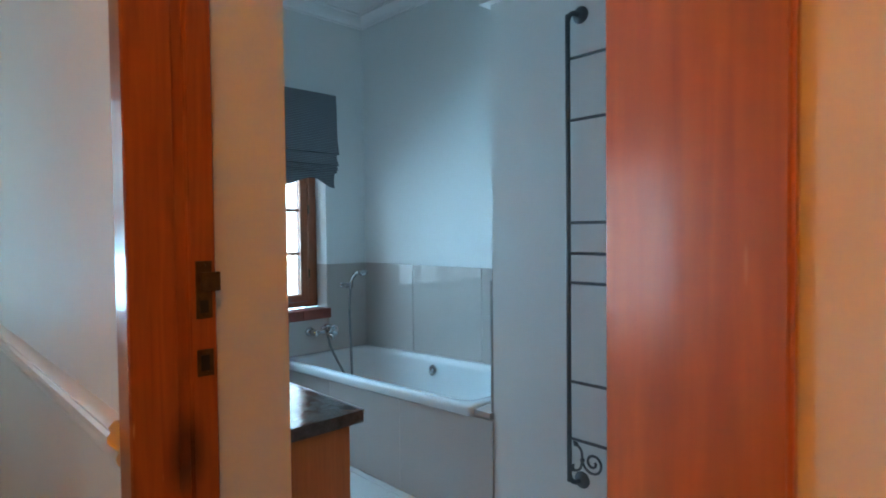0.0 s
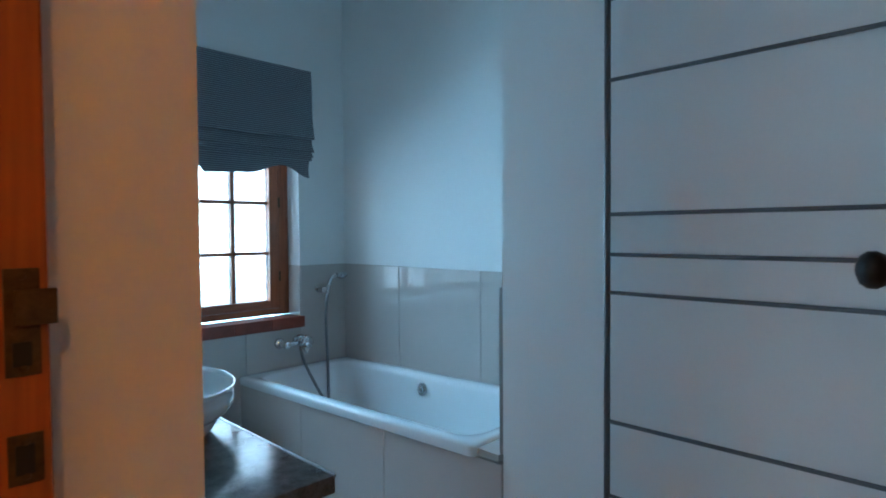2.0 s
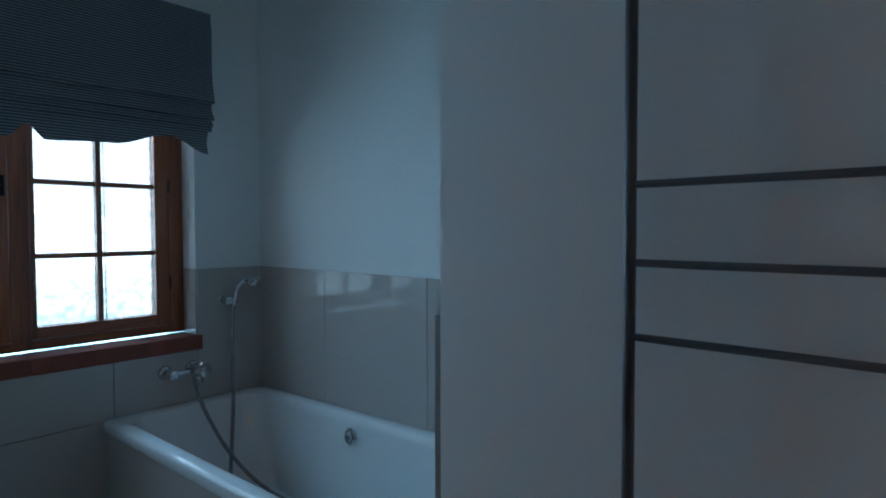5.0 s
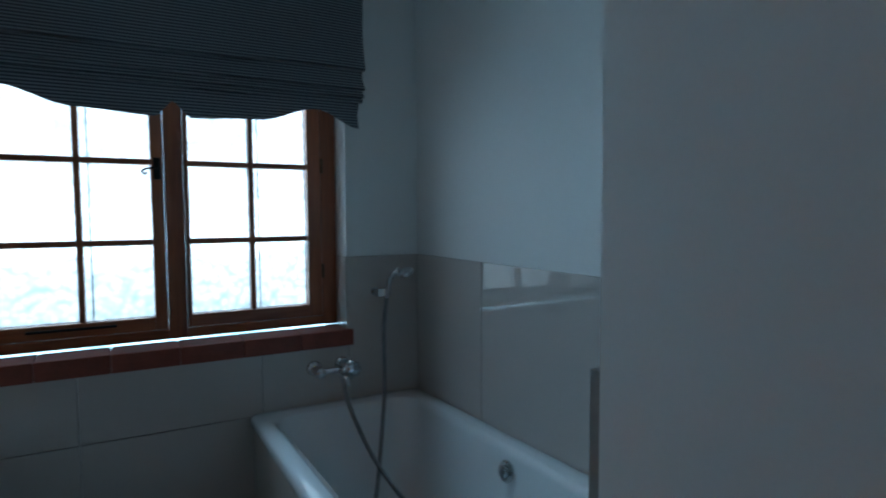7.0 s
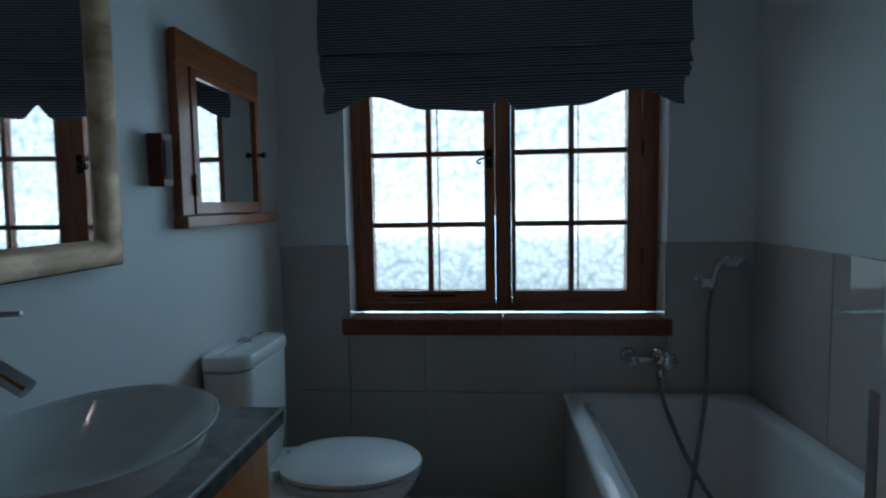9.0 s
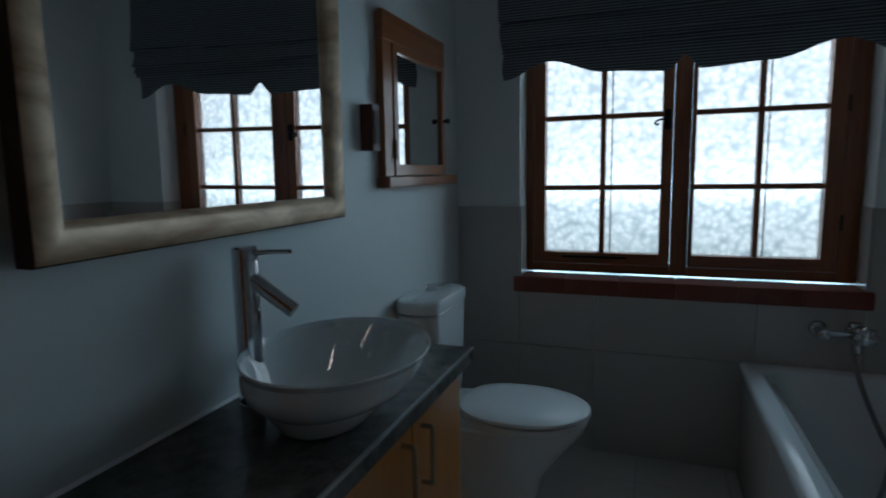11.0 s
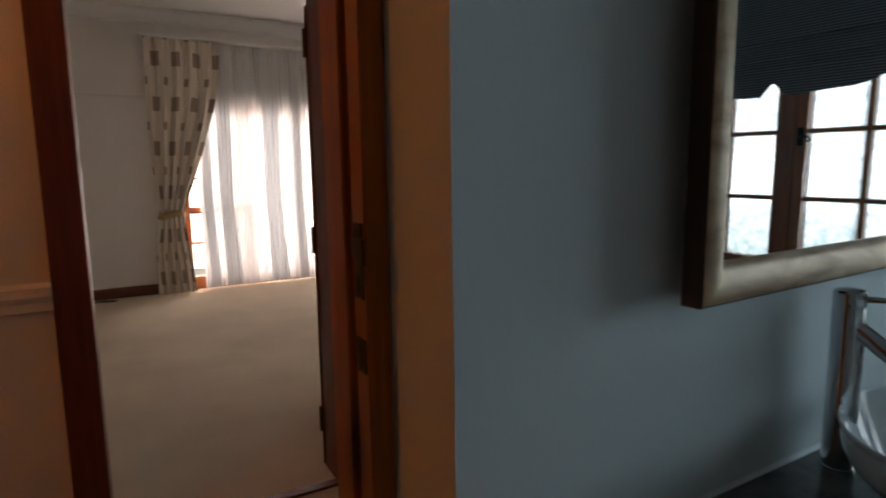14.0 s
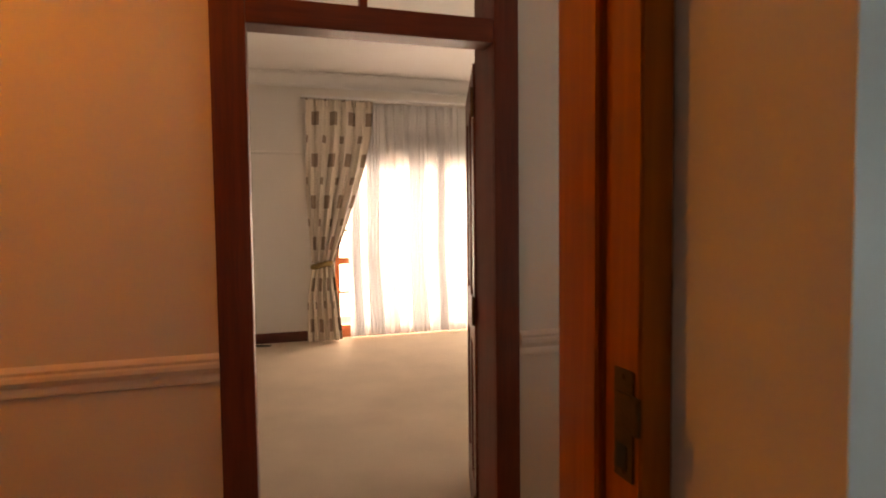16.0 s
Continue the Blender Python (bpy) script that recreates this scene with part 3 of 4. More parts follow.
def put(name, bm, mat, parent=door_1, label="", smooth=False):
    bm.transform(HINGE)
    return part(name, bm, mat, parent, label, smooth)


put("leaf", box(0.0, -0.041, 0.008, 0.789, -0.001, 2.02, 0.003), PINE_DOOR, door_1, "flush varnished pine leaf")
put("lipping", box(0.7895, -0.0415, 0.008, 0.832, -0.0005, 2.02, 0.003), PINE_DOOR, door_1, "orange pine edge strip")
for side, y in ((1, 0.0), (-1, -0.042)):
    plate = put("lock_plate", box(0.755, min(y, y + side * 0.004), 1.09, 0.795, max(y, y + side * 0.004), 1.28, 0.0015), IRON, door_1, "black iron lock plate")
    spin = pose(0.775, y + side * 0.004, 1.19, -90 * side, 0, 0)
    knob = lathe([(0, 0), (0.014, 0), (0.014, 0.006), (0.008, 0.012), (0.007, 0.03), (0.01, 0.036), (0.018, 0.041), (0.0225, 0.05), (0.022, 0.059), (0.017, 0.066), (0.007, 0.07), (0, 0.071)], spin, 24)
    put("knob", knob, IRON, plate, "round black knob", True)
    put("keyhole_cover", lathe([(0, 0), (0.009, 0), (0.008, 0.004), (0, 0.005)], pose(0.775, y + side * 0.004, 1.13, -90 * side, 0, 0), 14), IRON, plate)
for z in (0.2, 1.05, 1.85):
    put("hinge", tube([(-0.006, -0.002, z - 0.05), (-0.006, -0.002, z + 0.05)], 0.007), BRASS, door_1, "brass butt hinge", True)

# ---- bedroom door: frame with a transom light, open leaf ----
frame_2 = thing("door_frame_2", (-0.95, -1.02, 0), "dark red-brown door frame with a glazed transom light", "door frame", kind="structure")
for name, a, b in (("left_jamb", -0.546, -0.443), ("right_jamb", -1.442, -1.352)):
    bm = box(a, YF + 0.001, 0, b, -0.936, 2.545, 0.004)
    inner = (a, -0.4635) if name == "left_jamb" else (-1.4115, b)
    box(inner[0], -1.132, 0, inner[1], YF, 2.504, 0.002, bm)
    part(name, bm, MAHOG, frame_2)
part("transom_bar", box(-1.352, -1.035, 1.953, -0.546, -0.938, 2.034, 0.006), MAHOG_X, frame_2)
part("head", box(-1.352, -1.132, 2.426, -0.546, -0.94, 2.504, 0.004), MAHOG_X, frame_2)
part("glazing_bar", box(-0.933, -1.06, 2.034, -0.907, -1.02, 2.426, 0.003), MAHOG, frame_2)
for a, b in ((-1.352, -0.933), (-0.907, -0.546)):
    pane = part("transom_pane", box(a, -1.042, 2.034, b, -1.038, 2.426), GLASS, frame_2, "clear transom pane")
    pane.visible_shadow = False
part("threshold", box(-1.352, -0.99, 0.0005, -0.546, -0.945, 0.013, 0.004), MAHOG_X, frame_2, "worn timber threshold strip")
door_2 = thing("door_2", (-1.345, -1.12, 0), "dark red-brown bedroom door standing open into the room", "door", kind="structure")
M2 = Matrix.Translation((-1.345, -1.137, 0)) @ Matrix.Rotation(radians(-107), 4, "Z")
put2 = panel_leaf(door_2, M2, 0.78, 1.935, MAHOG, MAHOG_X, ((0.22, 0.83), (1.02, 1.81)))
for z in (0.22, 1.0, 1.79):
    h = box(0.0, 0.0, z - 0.05, 0.03, 0.002, z + 0.05)
    tube([(-0.004, 0.004, z - 0.055), (-0.004, 0.004, z + 0.055)], 0.007, h)
    put2("hinge", h, BRASS, door_2, "bright brass butt hinge", True)

# ---- bathroom window ----
win = thing("window_1", (XW, 1.55, WS), "red-brown timber casement window with small hammered glass panes", "window", kind="structure")
XFR = -3.343
frame_bm = bmesh.new()
for a, b in ((WL, 0.952), (1.521, 1.586), (2.115, WR)):
    box(-3.42, a, WS, XFR, b, WT, 0.004, frame_bm)
part("window_frame", frame_bm, SASH, win)
level_bm = bmesh.new()
for a, b in ((0.952, 1.521), (1.586, 2.115)):
    box(-3.42, a, WS, XFR, b, 0.788, 0.004, level_bm)
    box(-3.42, a, 1.99, XFR, b, WT, 0.004, level_bm)
part("window_rail", level_bm, SASH_Y, win)
for y0, y1, g0, g1, mid in ((0.954, 1.519, 1.003, 1.476, 1.245), (1.588, 2.113, 1.605, 2.057, 1.834)):
    sash = part("sash", box(-3.405, y0, 0.79, -3.345, g0, 1.988, 0.003), SASH, win)
    part("stile", box(-3.405, g1, 0.79, -3.345, y1, 1.988, 0.003), SASH, sash)
    part("bottom_rail", box(-3.405, g0, 0.79, -3.345, g1, 0.838, 0.003), SASH_Y, sash)
    part("top_rail", box(-3.405, g0, 1.95, -3.345, g1, 1.988, 0.003), SASH_Y, sash)
    part("upright_bar", box(-3.393, mid - 0.011, 0.838, -3.352, mid + 0.011, 1.95, 0.004), SASH, sash)
    part("guard_rod", tube([(-3.396, mid + 0.033, 0.8), (-3.396, mid + 0.033, 1.97)], 0.003, segments=8), IRON, sash, "thin dark guard rod")
    zs = [0.838, 1.118, 1.414, 1.71, 1.95]
    for z in zs[1:-1]:
        part("level_bar", box(-3.392, g0, z - 0.011, -3.353, mid - 0.011, z + 0.011, 0.004), SASH_Y, sash)
        part("level_bar", box(-3.392, mid + 0.011, z - 0.011, -3.353, g1, z + 0.011, 0.004), SASH_Y, sash)
    for a, b in zip(zs, zs[1:]):
        for c, d in ((g0, mid - 0.011), (mid + 0.011, g1)):
            za, zb = a + (0.011 if a != zs[0] else 0), b - (0.011 if b != zs[-1] else 0)
            pane = part("pane", box(-3.378, c, za, -3.374, d, zb), PRIVACY, sash, "hammered privacy glass pane")
            pane.visible_shadow = False
# catches and stays
catch = tube(spline([(-3.335, 1.50, 1.39), (-3.32, 1.488, 1.392), (-3.318, 1.46, 1.386), (-3.318, 1.448, 1.376), (-3.318, 1.456, 1.368), (-3.318, 1.464, 1.374)]), 0.004)
box(-3.345, 1.485, 1.35, -3.337, 1.51, 1.43, 0.002, catch)
part("catch", catch, IRON, win, "black iron cockspur catch", True)
stay = box(-3.34, 1.08, 0.815, -3.33, 1.35, 0.825, 0.002)
part("stay", stay, IRON, win, "black iron casement stay")
for z in (0.98, 1.42, 1.86):
    part("window_hinge", tube([(-3.337, 2.116, z - 0.03), (-3.337, 2.116, z + 0.03)], 0.006), BRASS, win, "small brass hinge")

hw = thing("window_2", (-3.3, -0.42, 0.8), "plain timber window at the hall's end", "window", kind="structure")
for a, b in ((-0.85, -0.8), (-0.45, -0.4), (-0.05, 0.0)):
    part("upright", box(-3.34, a, 0.8, -3.26, b, 2.05, 0.003), MAHOG, hw)
for a, b in ((-0.8, -0.45), (-0.4, -0.05)):
    for c, d in ((0.8, 0.86), (1.34, 1.4), (1.99, 2.05)):
        part("level", box(-3.335, a, c, -3.265, b, d, 0.003), MAHOG_X, hw)
    pane = part("pane", box(-3.302, a, 0.86, -3.298, b, 1.99), GLASS, hw, "clear glass pane")
    pane.visible_shadow = False

sill = thing("window_sill", (-3.27, 1.55, WS - 0.06), "glossy red-brown tiled window sill", "window sill", kind="structure")
n_sill = 6
step = (WR + 0.02 - (WL - 0.024)) / n_sill
tile_bm = box(0, 0, 0, 0.145, step - 0.0012, 0.066, 0.007, segments=3)
first = part("sill_tile", tile_bm, SILLTILE, sill, at=(-3.343, WL - 0.024, WS - 0.07), smooth=True)
for k in range(1, n_sill):
    part("sill_tile", None, SILLTILE, sill, at=(-3.343, WL - 0.024 + k * step, WS - 0.07), me=first.data)

# ---- roman blind ----
blind = thing("roman_blind", (-3.17, 1.55, 2.2), "dark striped roman blind with a scalloped hem, half drawn", "blind")


def drape(y0, y1, z0, z1, x, out=0.0, hem=None, n=64, rows=10, sag=0.004, seed=0.0, curl=0.0):
    """A hanging strip of cloth with thickness that leans out towards its lower edge and may curl back under; hem gives the lower edge along y."""
    path = [(j / rows, 0.0) for j in range(rows + 1)]
    if curl:
        path += [(1.0 + 0.35 * curl * math.sin(a) / (z1 - z0), curl * (1 - math.cos(a))) for a in (0.8, 1.6, 2.4, 3.14)]
    fr, bk = [], []
    bm = bmesh.new()
    for v, back in path:
        a, b = [], []
        for k in range(n + 1):
            u = k / n
            low = z0 + (hem(u) if hem else 0.0) - sag * (math.sin(math.pi * u) + 0.6 * math.sin(5.1 * u + seed) + 0.3 * math.sin(13 * u + 2 * seed))
            z = z1 + (low - z1) * v
            off = out * min(v, 1.0) ** 1.5 - back + 0.002 * v * math.sin(9 * u + seed) + 0.0012 * math.sin(23 * u + 2 * seed)
            y = y0 + 0.004 * math.sin(6 * v + seed) + (y1 - y0) * u
            a.append(bm.verts.new((x + off, y, z)))
            b.append(bm.verts.new((x + off - 0.003, y, z)))
        fr.append(a)
        bk.append(b)
    last = len(path) - 1
    for j in range(last):
        for k in range(n):
            bm.faces.new((fr[j][k], fr[j][k + 1], fr[j + 1][k + 1], fr[j + 1][k]))
            bm.faces.new((bk[j][k + 1], bk[j][k], bk[j + 1][k], bk[j + 1][k + 1]))
        bm.faces.new((fr[j][0], fr[j + 1][0], bk[j + 1][0], bk[j][0]))
        bm.faces.new((fr[j + 1][n], fr[j][n], bk[j][n], bk[j + 1][n]))
    for k in range(n):
        bm.faces.new((fr[last][k], fr[last][k + 1], bk[last][k + 1], bk[last][k]))
        bm.faces.new((fr[0][k + 1], fr[0][k], bk[0][k], bk[0][k + 1]))
    return bm


def scallop(u):
    """Points hang at the ends; two swags rise towards the ends and meet in a notch at the middle."""
    s = abs(u - 0.503) / 0.5
    if s < 0.07:
        return 0.055 * (1 - s / 0.07)
    if s < 0.42:
        return 0.012 * (0.5 - 0.5 * math.cos(math.pi * (s - 0.07) / 0.35)) - 0.004
    if s < 0.74:
        return 0.008 + 0.055 * (0.5 - 0.5 * math.cos(math.pi * (s - 0.42) / 0.32))
    return 0.063 * (0.5 + 0.5 * math.cos(math.pi * (s - 0.74) / 0.26))


part("headrail", box(XW + 0.002, 0.862, 2.15, -3.178, 2.235, 2.18, 0.003), BLIND, blind)
part("cloth", drape(0.85, 2.242, 1.788, 2.187, -3.17, 0.034, seed=0.3, sag=0.007, curl=0.014), BLIND, blind, smooth=True)
part("fold", drape(0.853, 2.239, 1.714, 1.83, -3.166, 0.024, seed=1.1, sag=0.005, curl=0.01), BLIND, blind, smooth=True)
part("fold", drape(0.855, 2.236, 1.684, 1.75, -3.166, 0.016, seed=2.0, sag=0.004, curl=0.007), BLIND, blind, smooth=True)
part("fold", drape(0.856, 2.234, 1.664, 1.72, -3.167, 0.008, seed=2.9, sag=0.003, curl=0.005), BLIND, blind, smooth=True)
part("hem", drape(0.86, 2.222, 1.56, 1.7, -3.17, 0.0, scallop, n=96, sag=0.0, seed=0.8), BLIND, blind, smooth=True)

# ---- bath ----
bath = thing("bathtub", (-2.35, 2.17, 0), "white built-in enamel bath with a rolled rim", "bathtub")
BX0, BX1 = XW + 0.012, -1.50


def falling(bm, above=-1.0):
    """Tilts what stands above a level with the bath's fall towards the window wall."""
    for v in bm.verts:
        if v.co.z > above:
            v.co.z += 0.034 * (v.co.x + 1.52)
    return bm


cx, cy, hx, hy = (BX0 + BX1) / 2, (1.778 + YB - 0.012) / 2, (BX1 - BX0) / 2, (YB - 0.012 - 1.778) / 2
loops = [
    rounded(cx, cy, hx - 0.012, hy - 0.012, 0.03, 0.465), rounded(cx, cy, hx - 0.002, hy - 0.002, 0.03, 0.472), rounded(cx, cy, hx, hy, 0.03, 0.48), rounded(cx, cy, hx, hy, 0.03, 0.504),
    rounded(cx, cy, hx - 0.004, hy - 0.004, 0.03, 0.511), rounded(cx, cy, hx - 0.014, hy - 0.014, 0.03, 0.516), rounded(cx, cy, hx - 0.06, hy - 0.055, 0.09, 0.514),
    rounded(cx, cy, hx - 0.072, hy - 0.066, 0.1, 0.506), rounded(cx, cy, hx - 0.08, hy - 0.073, 0.1, 0.48), rounded(cx, cy, hx - 0.11, hy - 0.085, 0.11, 0.38),
    rounded(cx, cy, hx - 0.18, hy - 0.11, 0.12, 0.2), rounded(cx, cy, hx - 0.24, hy - 0.14, 0.13, 0.13), rounded(cx, cy, hx - 0.32, hy - 0.2, 0.12, 0.11),
]
part("tub", falling(loft(loops, close_first=False)), ENAMEL, bath, smooth=True)
part("overflow", lathe([(0, 0), (0.034, 0), (0.034, 0.006), (0.028, 0.012), (0.02, 0.012), (0.018, 0.02), (0.006, 0.024), (0, 0.024)], pose(-2.412, YB - 0.093, 0.408, 82, 0, 0), 28), CHROME, bath, "round chrome overflow knob", True)
part("waste", lathe([(0, 0), (0.03, 0), (0.028, 0.004), (0, 0.006)], pose(-2.8, cy, 0.07), 24), CHROME, bath, smooth=True)

struct("bath_panel", falling(box(XW, YP + 0.002, 0, XP, YP + 0.08, 0.468), 0.1), GROUT, "tiled front of the built-in bath", "bath panel")
ledge = thing("bath_ledge", (-1.445, 2.1, 0.49), "grey tiled ledge at the bath's end", "ledge", kind="structure")
part("ledge_tile", box(-1.495, YP - 0.008, 0.482, XP - 0.013, YB - 0.014, 0.506, 0.002), TILE, ledge)

# mixer on the wall below the window
mixer = thing("bath_mixer", (XW, 2.1, 0.6), "chrome wall bath mixer with a round lever handle", "bath mixer")
ZX, XB = 0.602, -3.138
body = tube([(XB, 2.035, ZX), (XB, 2.15, ZX)], [0.0125, 0.0125], segments=16)
for y in (2.033, 2.148):
    lathe([(0, 0), (0.031, 0), (0.031, 0.006), (0.026, 0.014), (0.015, 0.02), (0.015, 0.05), (0.021, 0.052), (0.022, 0.07), (0.02, 0.096), (0.012, 0.102), (0, 0.103)], pose(XW + 0.0105, y, ZX, 0, 90, 0), 22, body)
part("body", body, CHROME, mixer, smooth=True)
hd = loft([[(XB + 0.015 + x, 2.152 + r * (1 + 0.09 * fl * math.cos(8 * a)) * math.cos(a), ZX + 0.002 + r * (1 + 0.09 * fl * math.cos(8 * a)) * math.sin(a)) for a in (2 * math.pi * k / 64 for k in range(64))]
           for x, r, fl in ((0.0, 0.03, 0), (0.006, 0.037, 1), (0.022, 0.038, 1), (0.034, 0.031, 1), (0.042, 0.018, 0), (0.044, 0.004, 0))])
part("handle", hd, CHROME, mixer, "chrome fluted handle", True)
dv = lathe([(0, 0), (0.012, 0), (0.012, 0.014), (0.022, 0.02), (0.023, 0.03), (0.016, 0.036), (0, 0.037)], pose(XB, 2.128, ZX + 0.012), 18)
part("diverter", dv, CHROME, mixer, smooth=True)
sp = tube(spline([(XB, 2.128, ZX - 0.008), (XB + 0.03, 2.125, ZX - 0.018), (XB + 0.065, 2.122, ZX - 0.026), (XB + 0.078, 2.12, ZX - 0.045)]), 0.012)
part("spout", sp, CHROME, mixer, smooth=True)

shower = thing("hand_shower", (XW, 2.33, 0.9), "chrome hand shower in a wall bracket with a grey hose", "hand shower")
br = lathe([(0, 0), (0.024, 0), (0.022, 0.008), (0.012, 0.014), (0.012, 0.05), (0, 0.05)], pose(XW, 2.30, 0.895, 0, 90, 0), 18)
box(-3.175, 2.285, 0.878, -3.145, 2.345, 0.912, 0.006, br)
part("bracket", br, CHROME, shower, smooth=True)
part("handset", tube(spline([(-3.15, 2.326, 0.872), (-3.148, 2.33, 0.9), (-3.14, 2.335, 0.94), (-3.12, 2.345, 0.972), (-3.095, 2.36, 0.988)]), [0.009] * 8 + [0.0105] * 8 + [0.012] * 8 + [0.012] * 8 + [0.014], segments=14), CHROME, shower, smooth=True)
part("spray_head", lathe([(0, 0.012), (0.012, 0.012), (0.03, 0.002), (0.032, -0.006), (0.028, -0.012), (0, -0.012)], pose(-3.07, 2.378, 0.985, 25, 15, 0), 22), CHROME, shower, smooth=True)
hose = spline([(-3.15, 2.326, 0.872), (-3.148, 2.312, 0.75), (-3.135, 2.306, 0.6), (-3.11, 2.295, 0.47), (-3.04, 2.25, 0.33), (-2.98, 2.21, 0.21), (-2.9, 2.16, 0.125), (-2.8, 2.1, 0.085), (-2.68, 2.1, 0.088), (-2.63, 2.2, 0.088), (-2.7, 2.31, 0.085), (-2.82, 2.31, 0.095), (-2.92, 2.265, 0.155), (-3.0, 2.2, 0.275), (-3.06, 2.15, 0.41), (-3.105, 2.13, 0.5), (-3.13, 2.126, 0.56), (-3.138, 2.126, 0.592)], 10)
part("hose", tube(hose, 0.0085, segments=8), HOSE, shower, "flexible metal hose", True)

# two small recessed downlights
DOWN, dnt, db = nodes_of("lamp_lens")
db.inputs["Base Color"].default_value = (0.9, 0.9, 0.9, 1)
db.inputs["Emission Color"].default_value = (1.0, 0.95, 0.88, 1)
db.inputs["Emission Strength"].default_value = 25
for x, y in ((-2.1, 1.02), (-2.2, 0.76)):
    dl = thing("downlight", (x, y, TOP), "small recessed ceiling downlight with a chrome ring", "lamp", "bathroom downlights")
    part("ring", lathe([(0.028, 0), (0.045, 0), (0.043, -0.006), (0.03, -0.008), (0.028, 0)], pose(x, y, TOP - 0.001), 24), CHROME, dl, smooth=True)
    part("lens", lathe([(0, -0.003), (0.027, -0.003), (0.027, -0.001), (0, -0.001)], pose(x, y, TOP - 0.001), 20), DOWN, dl, "lit lens")

# ---- towel rail ----
rail = thing("towel_rail", (-0.68, 1.77, 0.35), "tall grey metal ladder towel rail with scrolls at its foot", "towel rail")
YR = 1.748
RX = (-0.992, -0.33)
for x, s in zip(RX, (1, -1)):
    run = spline([(x + s * 0.02, YP - 0.004, 2.01), (x + s * 0.012, YR + 0.012, 2.008), (x + s * 0.002, YR, 1.985), (x, YR, 1.93), (x, YR, 1.2), (x, YR, 0.44), (x + s * 0.002, YR, 0.385), (x + s * 0.012, YR + 0.012, 0.362), (x + s * 0.02, YP - 0.004, 0.36)])
    part("upright", tube(run, 0.0085, segments=12), RAILMETAL, rail, smooth=True)
    for z in (2.01, 0.36):
        part("wall_flange", lathe([(0, 0), (0.03, 0), (0.03, 0.004), (0.022, 0.012), (0.011, 0.018), (0, 0.018)], pose(x + s * 0.02, YP, z, 90, 0, 0), 24), RAILMETAL, rail, smooth=True)
for z in (1.85, 1.637, 1.282, 1.175, 1.073, 0.724, 0.521):
    part("bar", tube([(RX[0], YR, z), (RX[1], YR, z)], 0.0054, segments=10), RAILMETAL, rail, smooth=True)


def scroll(x, z, size, flip, turns=1.6):
    pts = []
    for k in range(30):
        a = 2 * math.pi * turns * k / 29
        r = size * (1 - 0.82 * k / 29)
        pts.append((x + flip * r * math.cos(a), YR, z - r * math.sin(a)))
    return tube(pts, 0.0045, segments=7)


for c in (-0.845, -0.525):
    for f in (-1, 1):
        bm = scroll(c + f * 0.052, 0.455, 0.042, f)
        tube(spline([(c + f * 0.094, YR, 0.455), (c + f * 0.1, YR, 0.49), (c + f * 0.13, YR, 0.512)]), 0.0045, bm, 7)
        tube(spline([(c + f * 0.094, YR, 0.455), (c + f * 0.105, YR, 0.42), (c + f * 0.135, YR, 0.41), (c + f * 0.13, YR, 0.43)]), 0.0045, bm, 7)
        for q in ((0.094, 0.455), (0.135, 0.412), (0.12, 0.505)):
            lathe([(0, -0.009), (0.008, -0.004), (0.008, 0.004), (0, 0.009)], pose(c + f * q[0], YR, q[1]), 8, bm)
        part("scroll", bm, RAILMETAL, rail, smooth=True)

# ---- vanity ----
vanity = thing("vanity_cabinet", (-1.71, 0.82, 0), "honey-coloured veneer vanity cabinet with bar handles", "cabinet")
part("body", box(-2.185, YM + 0.002, 0.09, -1.238, 0.968, 0.699, 0.002), BEECH, vanity)
part("plinth", box(-2.165, YM + 0.03, 0, -1.26, 0.93, 0.09), DARKWOOD, vanity)
dw = (2.183 - 1.24) / 3
for k in range(3):
    x0 = -2.183 + k * dw
    d = part("door", box(x0 + 0.002, 0.969, 0.095, x0 + dw - 0.002, 0.988, 0.693, 0.0015), BEECH, vanity)
    hx0 = x0 + (0.05 if k else dw - 0.05)
    hb = tube(spline([(hx0, 0.988, 0.645), (hx0, 1.008, 0.645), (hx0, 1.014, 0.638), (hx0, 1.014, 0.59), (hx0, 1.014, 0.522), (hx0, 1.008, 0.515), (hx0, 0.988, 0.515)], 5), 0.006, segments=8)
    part("handle", hb, SATIN, d, "dull metal bow handle", True)
top = thing("countertop", (-1.71, 0.82, 0.7), "polished dark stone countertop on the vanity", "countertop")
part("slab", box(-2.212, YM + 0.001, 0.7, -1.212, 1.018, 0.738, 0.003), STONE, top)

part("edge_strip", box(-2.213, 1.013, 0.733, -1.211, 1.0205, 0.7395, 0.0015), EDGE, top, "pale polished edge strip")
part("sealant", extrude_profile([(0, 0), (0.006, 0), (0, 0.006)], (-2.212, YM + 0.0005, 0.7381), (-1.212, YM + 0.0005, 0.7381)), CEIL, top, "thin white sealant bead")

basin = thing("wash_basin", (-1.7, 0.88, 0.738), "oval white ceramic vessel basin on the countertop", "basin")


def bowl_loop(grow, z, n=72):
    """An oval that slides from the foot, which stands off centre, to the slightly tilted rim; grow runs from 0 to 1."""
    k = (z - 0.7385) / 0.118
    bx, by = -1.7 - 0.078 * k, 0.882 - 0.008 * k
    rx, ry = 0.214 * grow, 0.178 * grow
    ring = []
    for a in (2 * math.pi * q / n for q in range(n)):
        c, d = rx * math.cos(a), ry * math.sin(a)
        ring.append((bx + c, by + d, z + k * (-0.016 * c - 0.023 * d)))
    return ring


